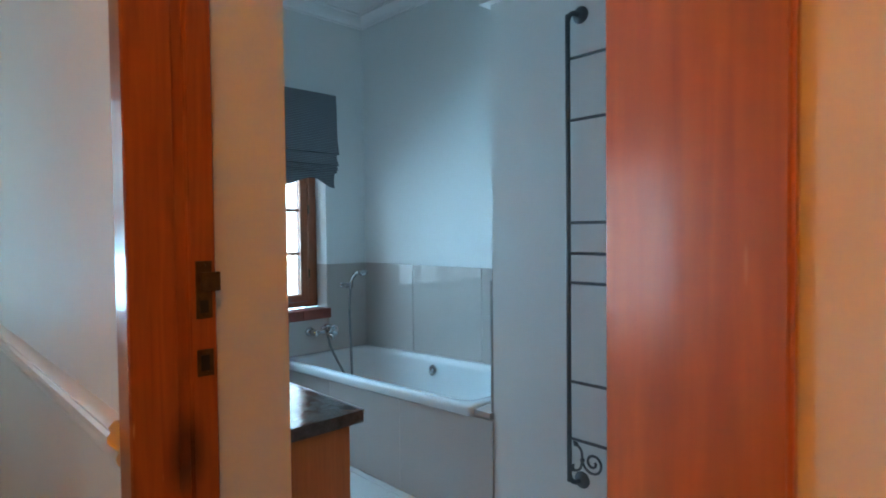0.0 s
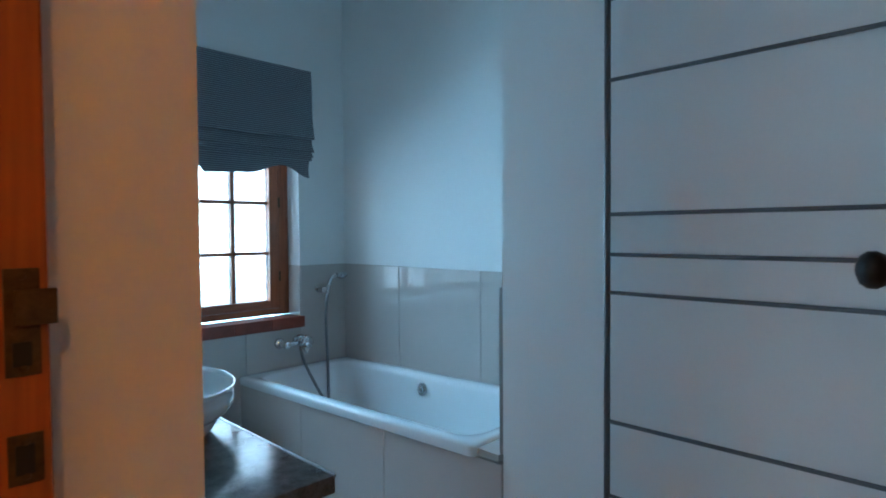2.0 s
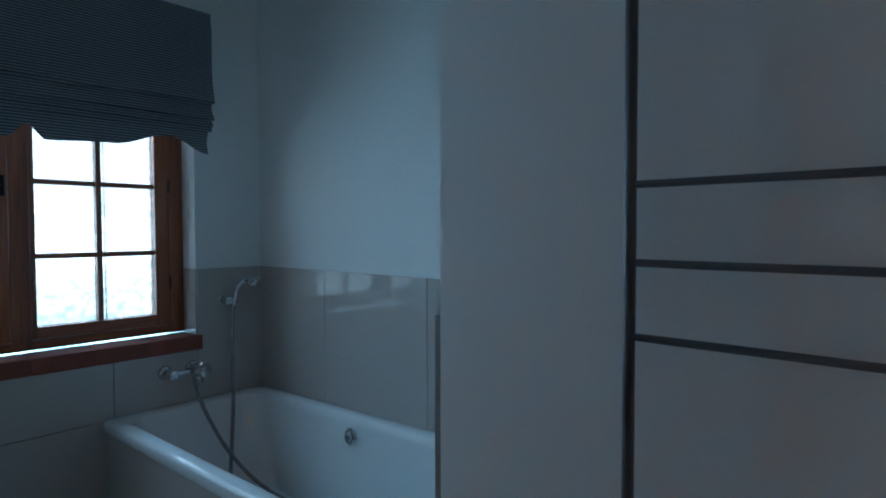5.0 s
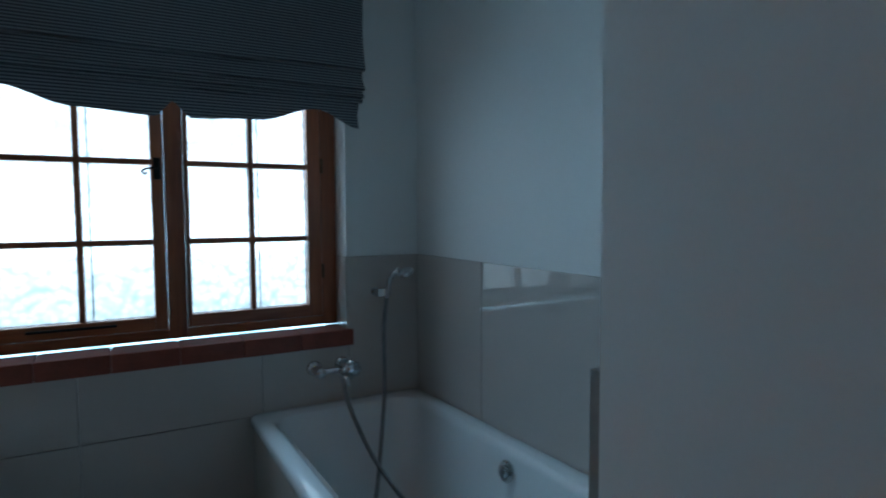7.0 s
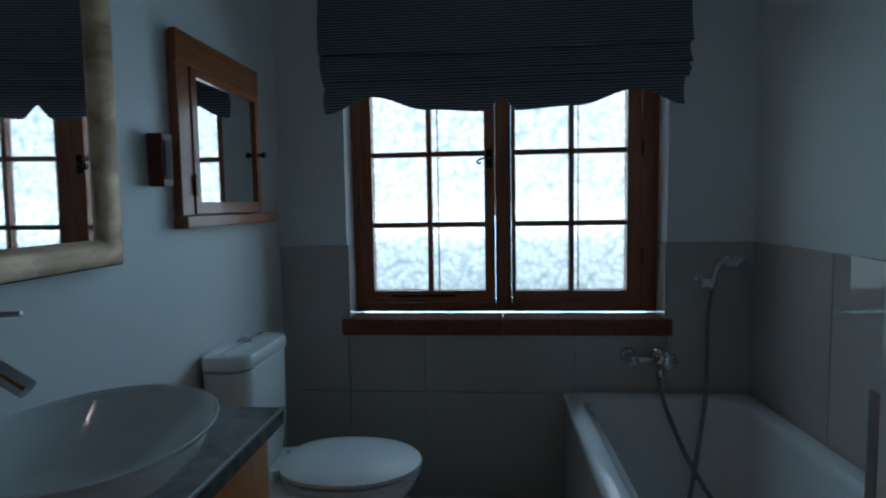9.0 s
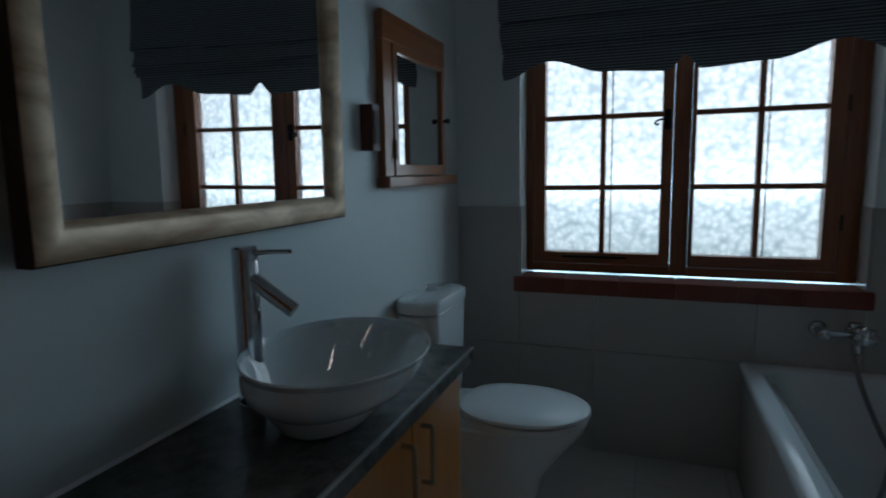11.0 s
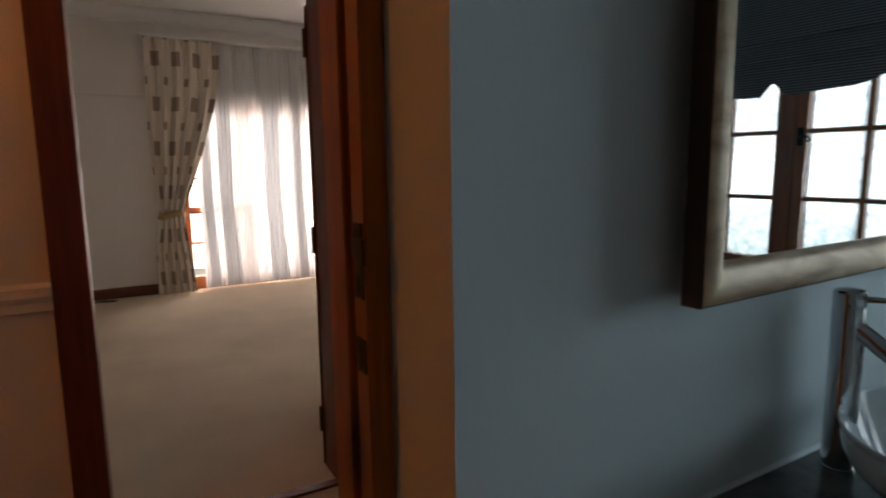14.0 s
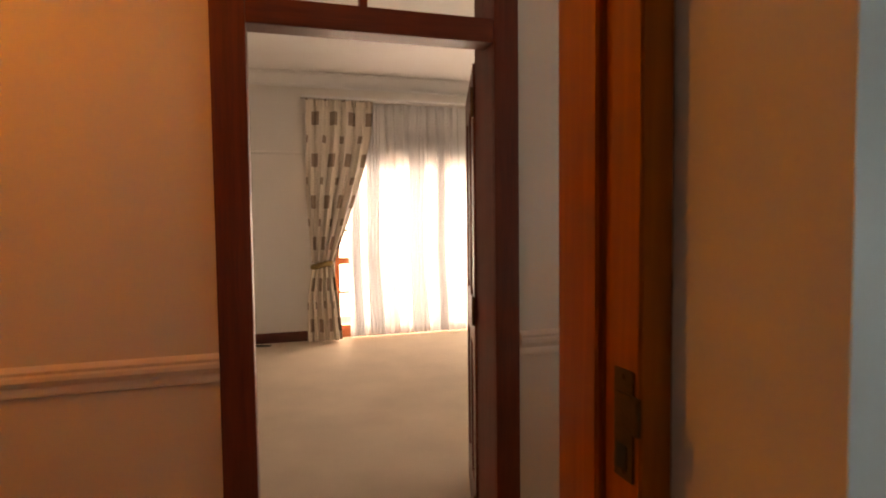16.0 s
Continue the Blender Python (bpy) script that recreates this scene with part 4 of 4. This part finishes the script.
outside = [(0.4, 0.0), (0.43, 0.0015), (0.475, 0.0075), (0.55, 0.02), (0.65, 0.039), (0.755, 0.062), (0.865, 0.086), (0.95, 0.104), (0.985, 0.113), (1.0, 0.117), (0.996, 0.1195), (0.98, 0.119)]
inside = [(0.968, 0.113), (0.952, 0.099), (0.92, 0.083), (0.86, 0.067), (0.78, 0.054), (0.66, 0.0405), (0.5, 0.0285), (0.3, 0.0205), (0.1, 0.0165)]
part("bowl", loft([bowl_loop(g, 0.7385 + z) for g, z in outside + inside]), CERAMIC, basin, smooth=True)
part("waste", lathe([(0, 0), (0.03, 0), (0.028, 0.004), (0.01, 0.006), (0, 0.006)], pose(-1.715, 0.88, 0.7555), 24), CHROME, basin, "chrome waste", True)

tap = thing("basin_tap", (-1.708, 0.70, 0.738), "tall chrome single-lever basin tap", "tap")
TX, TY = -1.726, 0.70
part("column", lathe([(0, 0), (0.0265, 0), (0.0265, 0.003), (0.0255, 0.004), (0.0255, 0.29), (0.0245, 0.293), (0.0245, 0.296), (0.0255, 0.299), (0.0255, 0.318), (0.022, 0.322), (0, 0.322)], pose(TX, TY, 0.738), 32), CHROME, tap, smooth=True)
part("spout", tube([(TX, TY + 0.01, 0.999), (TX - 0.004, TY + 0.05, 0.97), (TX - 0.012, TY + 0.1, 0.934)], 0.0155, segments=18), CHROME, tap, smooth=True)
part("lever", tube([(TX, TY + 0.02, 1.047), (TX - 0.006, TY + 0.06, 1.05), (TX - 0.01, TY + 0.1, 1.051)], [0.006, 0.005, 0.0045]), CHROME, tap, smooth=True)

# ---- mirror ----
mirror = thing("wall_mirror", (-1.74, YM, 1.08), "wall mirror in a wide worn gold-leaf frame with dark sides", "mirror")
MX0, MX1, MZ0, MZ1 = -2.157, -1.308, 1.083, 2.06
HUNG = Matrix.Translation((-1.735, YM + 0.0165, 1.08)) @ Matrix.Rotation(radians(2.1), 4, "Z") @ Matrix.Rotation(radians(-0.4), 4, "X") @ Matrix.Translation((1.735, -YM, -1.08))   # hangs a touch askew on its cord


def picture_frame(depth_profile):
    """Sweeps an (inset, out) profile round the mirror's rectangle with mitred corners."""
    loops = []
    for inset, out in depth_profile:
        y = YM + out
        loops.append([(MX0 + inset, y, MZ0 + inset), (MX1 - inset, y, MZ0 + inset), (MX1 - inset, y, MZ1 - inset), (MX0 + inset, y, MZ1 - inset)])
    return loops


part("frame_side", loft(picture_frame([(0.012, 0.001), (0.0, 0.005), (0.0, 0.034), (0.006, 0.037), (0.03, 0.014)]), close_first=False, close_last=False, m=HUNG), DARKWOOD, mirror, "dark stained outer edge")
part("frame", loft(picture_frame([(0.003, 0.0365), (0.008, 0.041), (0.018, 0.0435), (0.032, 0.042), (0.045, 0.036), (0.053, 0.029), (0.057, 0.023), (0.058, 0.019), (0.058, 0.008)]), close_first=False, close_last=False, m=HUNG), GILT, mirror, "worn silvery-gold leaf frame", smooth=True)
glass = box(MX0 + 0.05, YM + 0.012, MZ0 + 0.05, MX1 - 0.05, YM + 0.018, MZ1 - 0.05)
glass.transform(HUNG)
part("mirror_glass", glass, MIRROR, mirror, "clear silvered mirror glass")

# ---- medicine cabinet ----
med = thing("medicine_cabinet", (-2.7, YM, 1.16), "shallow oak wall cabinet with a mirrored door", "cabinet")
CX0, CX1, CY1, CZ0, CZ1 = -2.965, -2.435, 0.674, 1.185, 1.6
part("body", box(CX0, YM + 0.002, CZ0, CX1, CY1 - 0.018, 1.68, 0.003), CABWOOD, med)
part("shelf", box(CX0 - 0.11, YM + 0.001, 1.15, CX1 + 0.005, CY1 + 0.014, 1.184, 0.006), CABWOOD_X, med)
part("face_frame", box(CX1 - 0.06, CY1 - 0.0178, CZ0 + 0.001, CX1 + 0.002, CY1, CZ1, 0.002), CABWOOD, med)
part("fascia", box(CX0 - 0.004, CY1 - 0.0178, CZ1 + 0.0005, CX1 + 0.003, CY1 + 0.003, 1.685, 0.002), CABWOOD_X, med)
D0, D1 = CX0 + 0.002, CX1 - 0.063
mdoor = part("door", box(D0 + 0.01, CY1 - 0.0177, CZ0 + 0.01, D1 - 0.01, CY1 - 0.0122, CZ1 - 0.01), CABWOOD, med)
for a, b in ((D0, D0 + 0.031), (D1 - 0.031, D1)):
    part("stile", box(a, CY1 - 0.0122, CZ0 + 0.003, b, CY1 + 0.004, CZ1 - 0.002, 0.002), CABWOOD, mdoor)
for a, b in ((CZ0 + 0.003, CZ0 + 0.038), (CZ1 - 0.026, CZ1 - 0.002)):
    part("rail", box(D0 + 0.031, CY1 - 0.0122, a, D1 - 0.031, CY1 + 0.0035, b, 0.002), CABWOOD_X, mdoor)
part("mirror_glass", box(D0 + 0.031, CY1 - 0.0121, CZ0 + 0.038, D1 - 0.031, CY1 - 0.006, CZ1 - 0.026), MIRROR, mdoor, "bevelled mirror pane")
part("knob", lathe([(0, 0), (0.006, 0), (0.006, 0.01), (0.011, 0.016), (0.01, 0.024), (0, 0.027)], pose(D0 + 0.016, CY1 + 0.004, 1.39, -90, 0, 0), 16), IRON, mdoor, "small dark knob", True)
part("hinge", box(D1 - 0.004, CY1 + 0.003, 1.24, D1 + 0.006, CY1 + 0.008, 1.3, 0.001), BRASS, mdoor)

block = thing("shaver_socket", (-2.345, YM, 1.28), "small wooden wall block beside the cabinet", "socket")
part("block", box(-2.372, YM + 0.001, 1.262, -2.328, YM + 0.042, 1.395, 0.002), MAHOG, block)
part("face_plate", box(-2.366, YM + 0.0425, 1.28, -2.334, YM + 0.045, 1.378, 0.001), DARKWOOD, block)

# ---- toilet ----
wc = thing("toilet", (-2.665, 0.98, 0), "white close-coupled toilet with its lid down", "toilet")
tx = -2.672


def d_loop(cx, y0, y1, half, z, n=32, square=2.6):
    """A level loop, squarer towards the wall and round in front."""
    out = []
    cyy, hyy = (y0 + y1) / 2, (y1 - y0) / 2
    for k in range(n):
        a = 2 * math.pi * k / n
        c, s = math.cos(a), math.sin(a)
        p = square if s < 0 else 2.0
        out.append((cx + half * math.copysign(abs(c) ** (2 / p), c), cyy + hyy * math.copysign(abs(s) ** (2 / p), s), z))
    return out


part("pan", loft([d_loop(tx, 0.70, 1.10, 0.11, 0.0), d_loop(tx, 0.70, 1.10, 0.108, 0.06), d_loop(tx, 0.69, 1.13, 0.12, 0.16), d_loop(tx, 0.66, 1.21, 0.155, 0.265), d_loop(tx, 0.645, 1.265, 0.178, 0.34), d_loop(tx, 0.645, 1.27, 0.18, 0.36), d_loop(tx, 0.65, 1.262, 0.174, 0.367)]), CERAMIC, wc, smooth=True)
part("seat", loft([d_loop(tx, 0.845, 1.268, 0.178, 0.369), d_loop(tx, 0.84, 1.275, 0.175, 0.374), d_loop(tx, 0.84, 1.275, 0.175, 0.382), d_loop(tx, 0.845, 1.27, 0.18, 0.386)]), SEATW, wc, smooth=True)
part("lid", loft([d_loop(tx, 0.842, 1.274, 0.172, 0.389), d_loop(tx, 0.836, 1.281, 0.178, 0.394), d_loop(tx, 0.838, 1.278, 0.176, 0.403), d_loop(tx, 0.855, 1.255, 0.156, 0.411), d_loop(tx, 0.9, 1.2, 0.11, 0.416)]), SEATW, wc, smooth=True)


for dx in (-0.075, 0.075):
    part("seat_hinge", lathe([(0, 0), (0.014, 0), (0.014, 0.026), (0.01, 0.031), (0, 0.032)], pose(tx + dx, 0.83, 0.367), 14), SEATW, wc, smooth=True)


def cistern_loop(z, grow=0.0, y1=0.80):
    return rounded(tx, (YM + 0.006 + y1) / 2, 0.178 + grow, (y1 - YM - 0.006) / 2 + grow * 0.5, 0.055, z)


part("cistern", loft([cistern_loop(0.366, -0.03), cistern_loop(0.42, -0.012), cistern_loop(0.55, -0.004), cistern_loop(0.725, 0.0), cistern_loop(0.728, -0.004)]), CERAMIC, wc, smooth=True)
part("cistern_lid", loft([cistern_loop(0.731, -0.004, 0.803), cistern_loop(0.735, 0.003, 0.804), cistern_loop(0.762, 0.003, 0.804), cistern_loop(0.772, -0.002, 0.802), cistern_loop(0.777, -0.014, 0.796), cistern_loop(0.779, -0.03, 0.785)]), CERAMIC, wc, smooth=True)
part("flush_button", lathe([(0, 0), (0.024, 0), (0.024, 0.004), (0.02, 0.006), (0.018, 0.004), (0, 0.005)], pose(tx - 0.01, 0.715, 0.7785), 24), CHROME, wc, "chrome flush button", True)

# ---- bedroom: glazed garden doors, curtains ----
gd = thing("garden_doors", (-2.4, YE - 0.1, 0), "timber-framed glazed garden doors in the bedroom", "door", kind="structure")
# Bays beyond x = -3.6 are unseen, added to let in more daylight.
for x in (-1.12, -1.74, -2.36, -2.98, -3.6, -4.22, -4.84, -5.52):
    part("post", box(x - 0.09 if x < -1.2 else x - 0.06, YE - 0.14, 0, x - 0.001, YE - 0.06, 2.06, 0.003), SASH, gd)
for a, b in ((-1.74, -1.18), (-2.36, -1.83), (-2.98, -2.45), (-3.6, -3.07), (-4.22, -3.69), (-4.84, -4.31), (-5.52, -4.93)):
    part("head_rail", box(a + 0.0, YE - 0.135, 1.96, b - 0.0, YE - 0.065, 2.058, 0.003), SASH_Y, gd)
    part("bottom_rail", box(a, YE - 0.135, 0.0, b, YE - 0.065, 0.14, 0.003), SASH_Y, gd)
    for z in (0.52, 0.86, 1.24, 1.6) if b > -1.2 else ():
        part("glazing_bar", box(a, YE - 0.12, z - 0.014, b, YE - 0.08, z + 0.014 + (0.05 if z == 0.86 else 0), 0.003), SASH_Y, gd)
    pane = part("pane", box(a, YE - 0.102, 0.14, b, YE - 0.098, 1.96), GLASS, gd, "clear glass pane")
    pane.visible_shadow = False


def blend(z, knots):
    for (z0, a), (z1, b) in zip(knots, knots[1:]):
        if z0 >= z >= z1:
            t = (z0 - z) / (z0 - z1)
            return a + (b - a) * t
    return knots[-1][1]


def curtain_cloth(left, right, y, z0, z1, folds, amp, n=120, rows=40, uvwide=1.3, pinch=None):
    bm = bmesh.new()
    uv = bm.loops.layers.uv.new("cloth")
    grid, tex = [], {}
    for j in range(rows + 1):
        z = z1 + (z0 - z1) * j / rows
        a, b = blend(z, left), blend(z, right)
        row = []
        for k in range(n + 1):
            u = k / n
            w = amp * (1 - 0.5 * math.exp(-((z - pinch) / 0.12) ** 2) if pinch else 1)
            fold = math.sin(2 * math.pi * folds * u + 0.6 * math.sin(3 * z)) + 0.35 * math.sin(2 * math.pi * folds * 2.3 * u + z)
            v = bm.verts.new((a + (b - a) * u, y + w * fold, z))
            tex[v] = (u * uvwide, z)
            row.append(v)
        grid.append(row)
    for j in range(rows):
        for k in range(n):
            f = bm.faces.new((grid[j][k], grid[j][k + 1], grid[j + 1][k + 1], grid[j + 1][k]))
            for loop in f.loops:
                loop[uv].uv = tex[loop.vert]
    return bm


curtain = thing("curtain", (-1.1, -5.58, 0), "cream curtain with taupe squares, tied back", "curtain")
LEFT = [(2.68, -0.83), (1.6, -0.81), (0.86, -0.86), (0.5, -0.80), (0.01, -0.79)]
RIGHT = [(2.68, -1.56), (2.3, -1.54), (1.94, -1.46), (1.62, -1.36), (1.29, -1.25), (0.86, -1.09), (0.45, -1.14), (0.01, -1.18)]
part("cloth", curtain_cloth(LEFT, RIGHT, -5.575, 0.01, 2.68, 5, 0.034, pinch=0.86), CLOTH, curtain, smooth=True)
part("heading_tape", curtain_cloth([(2.7, -0.825), (2.6, -0.825)], [(2.7, -1.565), (2.6, -1.565)], -5.575, 2.61, 2.7, 14, 0.02, rows=3), CLOTH, curtain, "pencil-pleated heading", True)
tie = lathe([(0.115, -0.03), (0.128, -0.01), (0.128, 0.01), (0.115, 0.03)], pose(-0.965, -5.585, 0.86, 8, 12, 0), 32, sx=1.0, sy=0.55)
part("tieback", tie, GOLD, curtain, "gold braided tieback", True)
GATHERS = [(-1.33, 0.1), (-1.5, 0.16), (-2.0, 0.2), (-2.34, 0.1), (-2.9, 0.2), (-3.5, 0.15), (-4.2, 0.2), (-4.9, 0.15)]
sheer = thing("sheer_curtain", (-2.5, -5.65, 0), "white translucent voile curtain over the garden doors", "curtain")
part("cloth", curtain_cloth([(2.68, -1.26), (0.02, -1.28)], [(2.68, -5.6), (0.02, -5.6)], -5.655, 0.02, 2.68, 34, 0.026, n=640, rows=14), SHEER, sheer, smooth=True)
for a, w in GATHERS:
    part("gather", curtain_cloth([(2.66, a), (1.0, a + 0.02), (0.02, a - 0.01)], [(2.66, a - w), (1.0, a - w * 0.8), (0.02, a - w * 1.1)], -5.632, 0.03, 2.66, 4, 0.012, n=40, rows=14), SHEER, sheer, smooth=True)
track = thing("curtain_track", (-2.3, -5.6, 2.7), "slim white curtain track along the bedroom wall", "curtain track")
part("track", box(-5.7, -5.62, 2.69, -0.78, -5.5, 2.715, 0.004), CEIL, track)
for x in (-0.9, -2.4, -4.0, -5.6):
    part("bracket", box(x - 0.015, YE + 0.001, 2.685, x + 0.015, -5.62, 2.72, 0.002), CEIL, track)
cable = thing("loose_cable", (-0.3, -5.6, 0), "loose dark cables on the carpet by the skirting", "cable")
part("cable", tube(spline([(-0.05, -5.67, 0.12), (-0.15, -5.64, 0.05), (-0.25, -5.6, 0.008), (-0.4, -5.55, 0.007), (-0.33, -5.5, 0.007), (-0.22, -5.56, 0.007), (-0.1, -5.5, 0.007)]), 0.005, segments=7), BLACK, cable, smooth=True)
part("cable", tube(spline([(-0.05, -5.67, 0.14), (-0.2, -5.62, 0.06), (-0.3, -5.63, 0.008), (-0.2, -5.52, 0.007)]), 0.004, segments=7), BLACK, cable, smooth=True)

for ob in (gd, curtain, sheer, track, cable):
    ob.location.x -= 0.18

# hall ceiling lamp
hl = thing("hall_ceiling_lamp", (0.5, -0.2, TOP), "plain brass bulb holder on the hall ceiling", "lamp")
part("rose", lathe([(0, 0), (0.05, 0), (0.045, -0.02), (0.015, -0.03), (0.01, -0.2), (0.02, -0.21), (0.022, -0.25), (0, -0.25)], pose(0.5, -0.2, TOP), 24), BRASS, hl, smooth=True)

# ---- garden seen through the glass ----
def shrub(at, wide, high, seed):
    rnd = random.Random(seed)
    s = thing("shrub", at, "leafy green garden shrub", "shrub", "garden shrubs")
    part("trunk", tube([(at[0], at[1], -0.25), (at[0] + 0.03, at[1], high * 0.3), (at[0], at[1] + 0.05, high * 0.6)], [0.05, 0.035, 0.015]), DARKWOOD, s)
    verts, faces = [], []
    for k in range(1400):
        a, b, r = rnd.uniform(0, 6.283), rnd.uniform(-1, 1), rnd.uniform(0.55, 1) * rnd.choice((1, 1, 0.85, 1.12))
        c = Vector((at[0] + wide * r * math.cos(a) * math.sqrt(1 - b * b), at[1] + wide * r * math.sin(a) * math.sqrt(1 - b * b), high * 0.55 + high * 0.45 * r * b - 0.1))
        d, e = Vector((rnd.uniform(-1, 1), rnd.uniform(-1, 1), rnd.uniform(-1, 1))).normalized(), Vector((rnd.uniform(-1, 1), rnd.uniform(-1, 1), rnd.uniform(-1, 1))).normalized()
        n = len(verts)
        verts += [c - d * 0.07, c + e * 0.03, c + d * 0.07, c - e * 0.03]
        faces.append((n, n + 1, n + 2, n + 3))
    me = bpy.data.meshes.new("crown")
    me.from_pydata(verts, [], faces)
    me.materials.append(LEAF)
    part("crown", None, LEAF, s, me=me)


for k, (x, y, w, h) in enumerate(((-7.4, 3.0, 0.8, 0.9), (-7.6, 4.6, 0.9, 1.0), (-7.5, -0.9, 0.7, 0.6), (-2.0, -9.5, 1.2, 1.3), (-3.8, -10.0, 1.3, 1.5))):
    shrub((x, y, -0.25), w, h, k)

def garden_glow(name):
    """Self-lit stand-in for the garden: daylight painted as soft blue-green mottling."""
    m, nt, b = nodes_of(name)
    N, L = nt.nodes.new, nt.links.new
    co = N("ShaderNodeTexCoord")
    nz = N("ShaderNodeTexNoise")
    nz.inputs["Scale"].default_value, nz.inputs["Detail"].default_value = 3.5, 4
    L(co.outputs["Object"], nz.inputs["Vector"])
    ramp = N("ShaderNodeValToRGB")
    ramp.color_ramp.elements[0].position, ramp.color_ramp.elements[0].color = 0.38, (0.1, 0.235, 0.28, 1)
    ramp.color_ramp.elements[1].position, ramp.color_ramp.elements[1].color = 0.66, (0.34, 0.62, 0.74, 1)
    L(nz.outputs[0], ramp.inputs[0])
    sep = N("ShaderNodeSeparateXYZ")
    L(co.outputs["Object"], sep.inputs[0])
    fade = N("ShaderNodeMapRange")   # glow painted paler towards the top, to meet the area lamp
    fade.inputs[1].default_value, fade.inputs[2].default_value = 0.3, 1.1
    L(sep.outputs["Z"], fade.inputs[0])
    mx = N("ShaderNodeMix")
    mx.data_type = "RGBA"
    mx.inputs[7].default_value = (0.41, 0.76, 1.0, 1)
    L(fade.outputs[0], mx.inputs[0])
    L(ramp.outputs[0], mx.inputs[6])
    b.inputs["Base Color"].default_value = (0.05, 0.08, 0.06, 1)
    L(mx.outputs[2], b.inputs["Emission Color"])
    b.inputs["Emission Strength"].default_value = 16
    return m


# Glowing panel added close outside to brighten the window's lower panes.
struct("backdrop", box(-4.9, -1.2, -0.24, -4.86, 4.6, 1.12), garden_glow("garden_glow_panel"), "glowing blue-green panel standing in for the garden outside the bathroom window", "backdrop")
# Pale sunlit wall, added as a bright surface behind the lower panes.
gw = thing("added_garden_wall", (-8.6, 1.5, -0.25), "pale plastered wall added outside to brighten the lower panes", "wall")
part("wall", box(-8.75, -14, -0.25, -8.55, 14, 1.15), PALE, gw)
part("coping", box(-8.79, -14, 1.151, -8.51, 14, 1.21, 0.01), PALE, gw)

# ---- tiles, laid last ----
def tiles(parent, name, material, cells, thick, axis):
    """Lays rectangular tiles (two spans each) on a plane; alike sizes share a mesh. axis: the way the tiles face, with its level."""
    shared = {}
    for a0, a1, b0, b1 in cells:
        key = (round(a1 - a0, 4), round(b1 - b0, 4))
        which, level = axis
        at = {"y": (a0, level, b0), "x": (level, a0, b0), "z": (a0, b0, level)}[which[-1]]
        if key not in shared:
            w, h = key
            g = 0.0012
            t = thick if not which.startswith("-") else -thick
            if which[-1] == "y":
                bm = box(g, min(0, t), g, w - g, max(0, t), h - g, 0.0015, segments=1)
            elif which[-1] == "x":
                bm = box(min(0, t), g, g, max(0, t), w - g, h - g, 0.0015, segments=1)
            else:
                bm = box(g, g, 0, w - g, h - g, thick, 0.0015, segments=1)
            shared[key] = part(name, bm, material, parent, at=at).data
        else:
            part(name, None, material, parent, at=at, me=shared[key])


def spans(a, b, cuts):
    p = [a, *[c for c in cuts if a < c < b], b]
    return list(zip(p, p[1:]))


TT = 1.045
tb = thing("tiling_bath_wall", (-2.3, YB, 0), "glossy beige-grey wall tiles above the bath", "wall tiles", kind="structure")
tiles(tb, "tile", TILE, [(a, b, c, d) for a, b in spans(XW + 0.012, XP - 0.013, (-2.69, -2.08, -1.47)) for c, d in ((0.445, TT),)], 0.01, ("-y", YB))
tw = thing("tiling_window_wall", (XW, 1.6, 0), "glossy beige-grey wall tiles under the window", "wall tiles", kind="structure")
cells = []
for a, b in spans(YM, YB, (WL, 1.23, 1.83, WR)):
    cells.append((a, b, 0.0, 0.445))
    cells.append((a, b, 0.445, TT if (b <= WL + 0.01 or a >= WR - 0.01) else WS - 0.064))
tiles(tw, "tile", TILE, cells, 0.01, ("x", XW))
tr = thing("tiling_window_reveal", (-3.27, 1.55, 0.76), "glossy beige-grey tiles in the window reveal", "wall tiles", kind="structure")
part("tile", box(-3.33, WL, WS - 0.003, XW + 0.009, WL + 0.008, TT, 0.001), TILE, tr)
part("tile", box(-3.33, WR - 0.008, WS - 0.003, XW + 0.009, WR, TT, 0.001), TILE, tr)
tp = thing("tiling_bath_panel", (-2.3, YP, 0), "beige-grey tiles on the bath's front", "wall tiles", kind="structure")
for a, b in spans(XW + 0.011, XP, (-2.6, -1.99)):
    part("tile", falling(box(a + 0.0012, YP - 0.008, 0.0, b - 0.0012, YP + 0.002, 0.472, 0.0015, segments=1), 0.1), TILE, tp)
te = thing("tiling_partition_end", (XP, 2.2, 0.5), "beige-grey tiles on the partition's end", "wall tiles", kind="structure")
tiles(te, "tile", TILE, [(YP + 0.012, 2.2, 0.509, 1.05), (2.2, YB - 0.011, 0.509, 1.05)], 0.012, ("-x", XP))
part("tile_trim", box(XP - 0.016, YP + 0.001, 0.0 + 0.509, XP - 0.0005, YP + 0.0115, 1.056, 0.002), TRIMGREY, te)
tf = thing("tiling_bathroom_floor", (-1.5, 1.3, 0), "pale square floor tiles with thin joints", "floor tiles", kind="structure")
fx = spans(XW + 0.011, 0.55, [-3.0 + 0.333 * k for k in range(12)])
fy = spans(0.49, YP - 0.01, [0.75 + 0.333 * k for k in range(5)])
tiles(tf, "floor_tile", FLOORTILE, [(a, b, c, d) for a, b in fx for c, d in fy if not (c < YM and (a < XC or b > XD))], 0.008, ("z", -0.006))
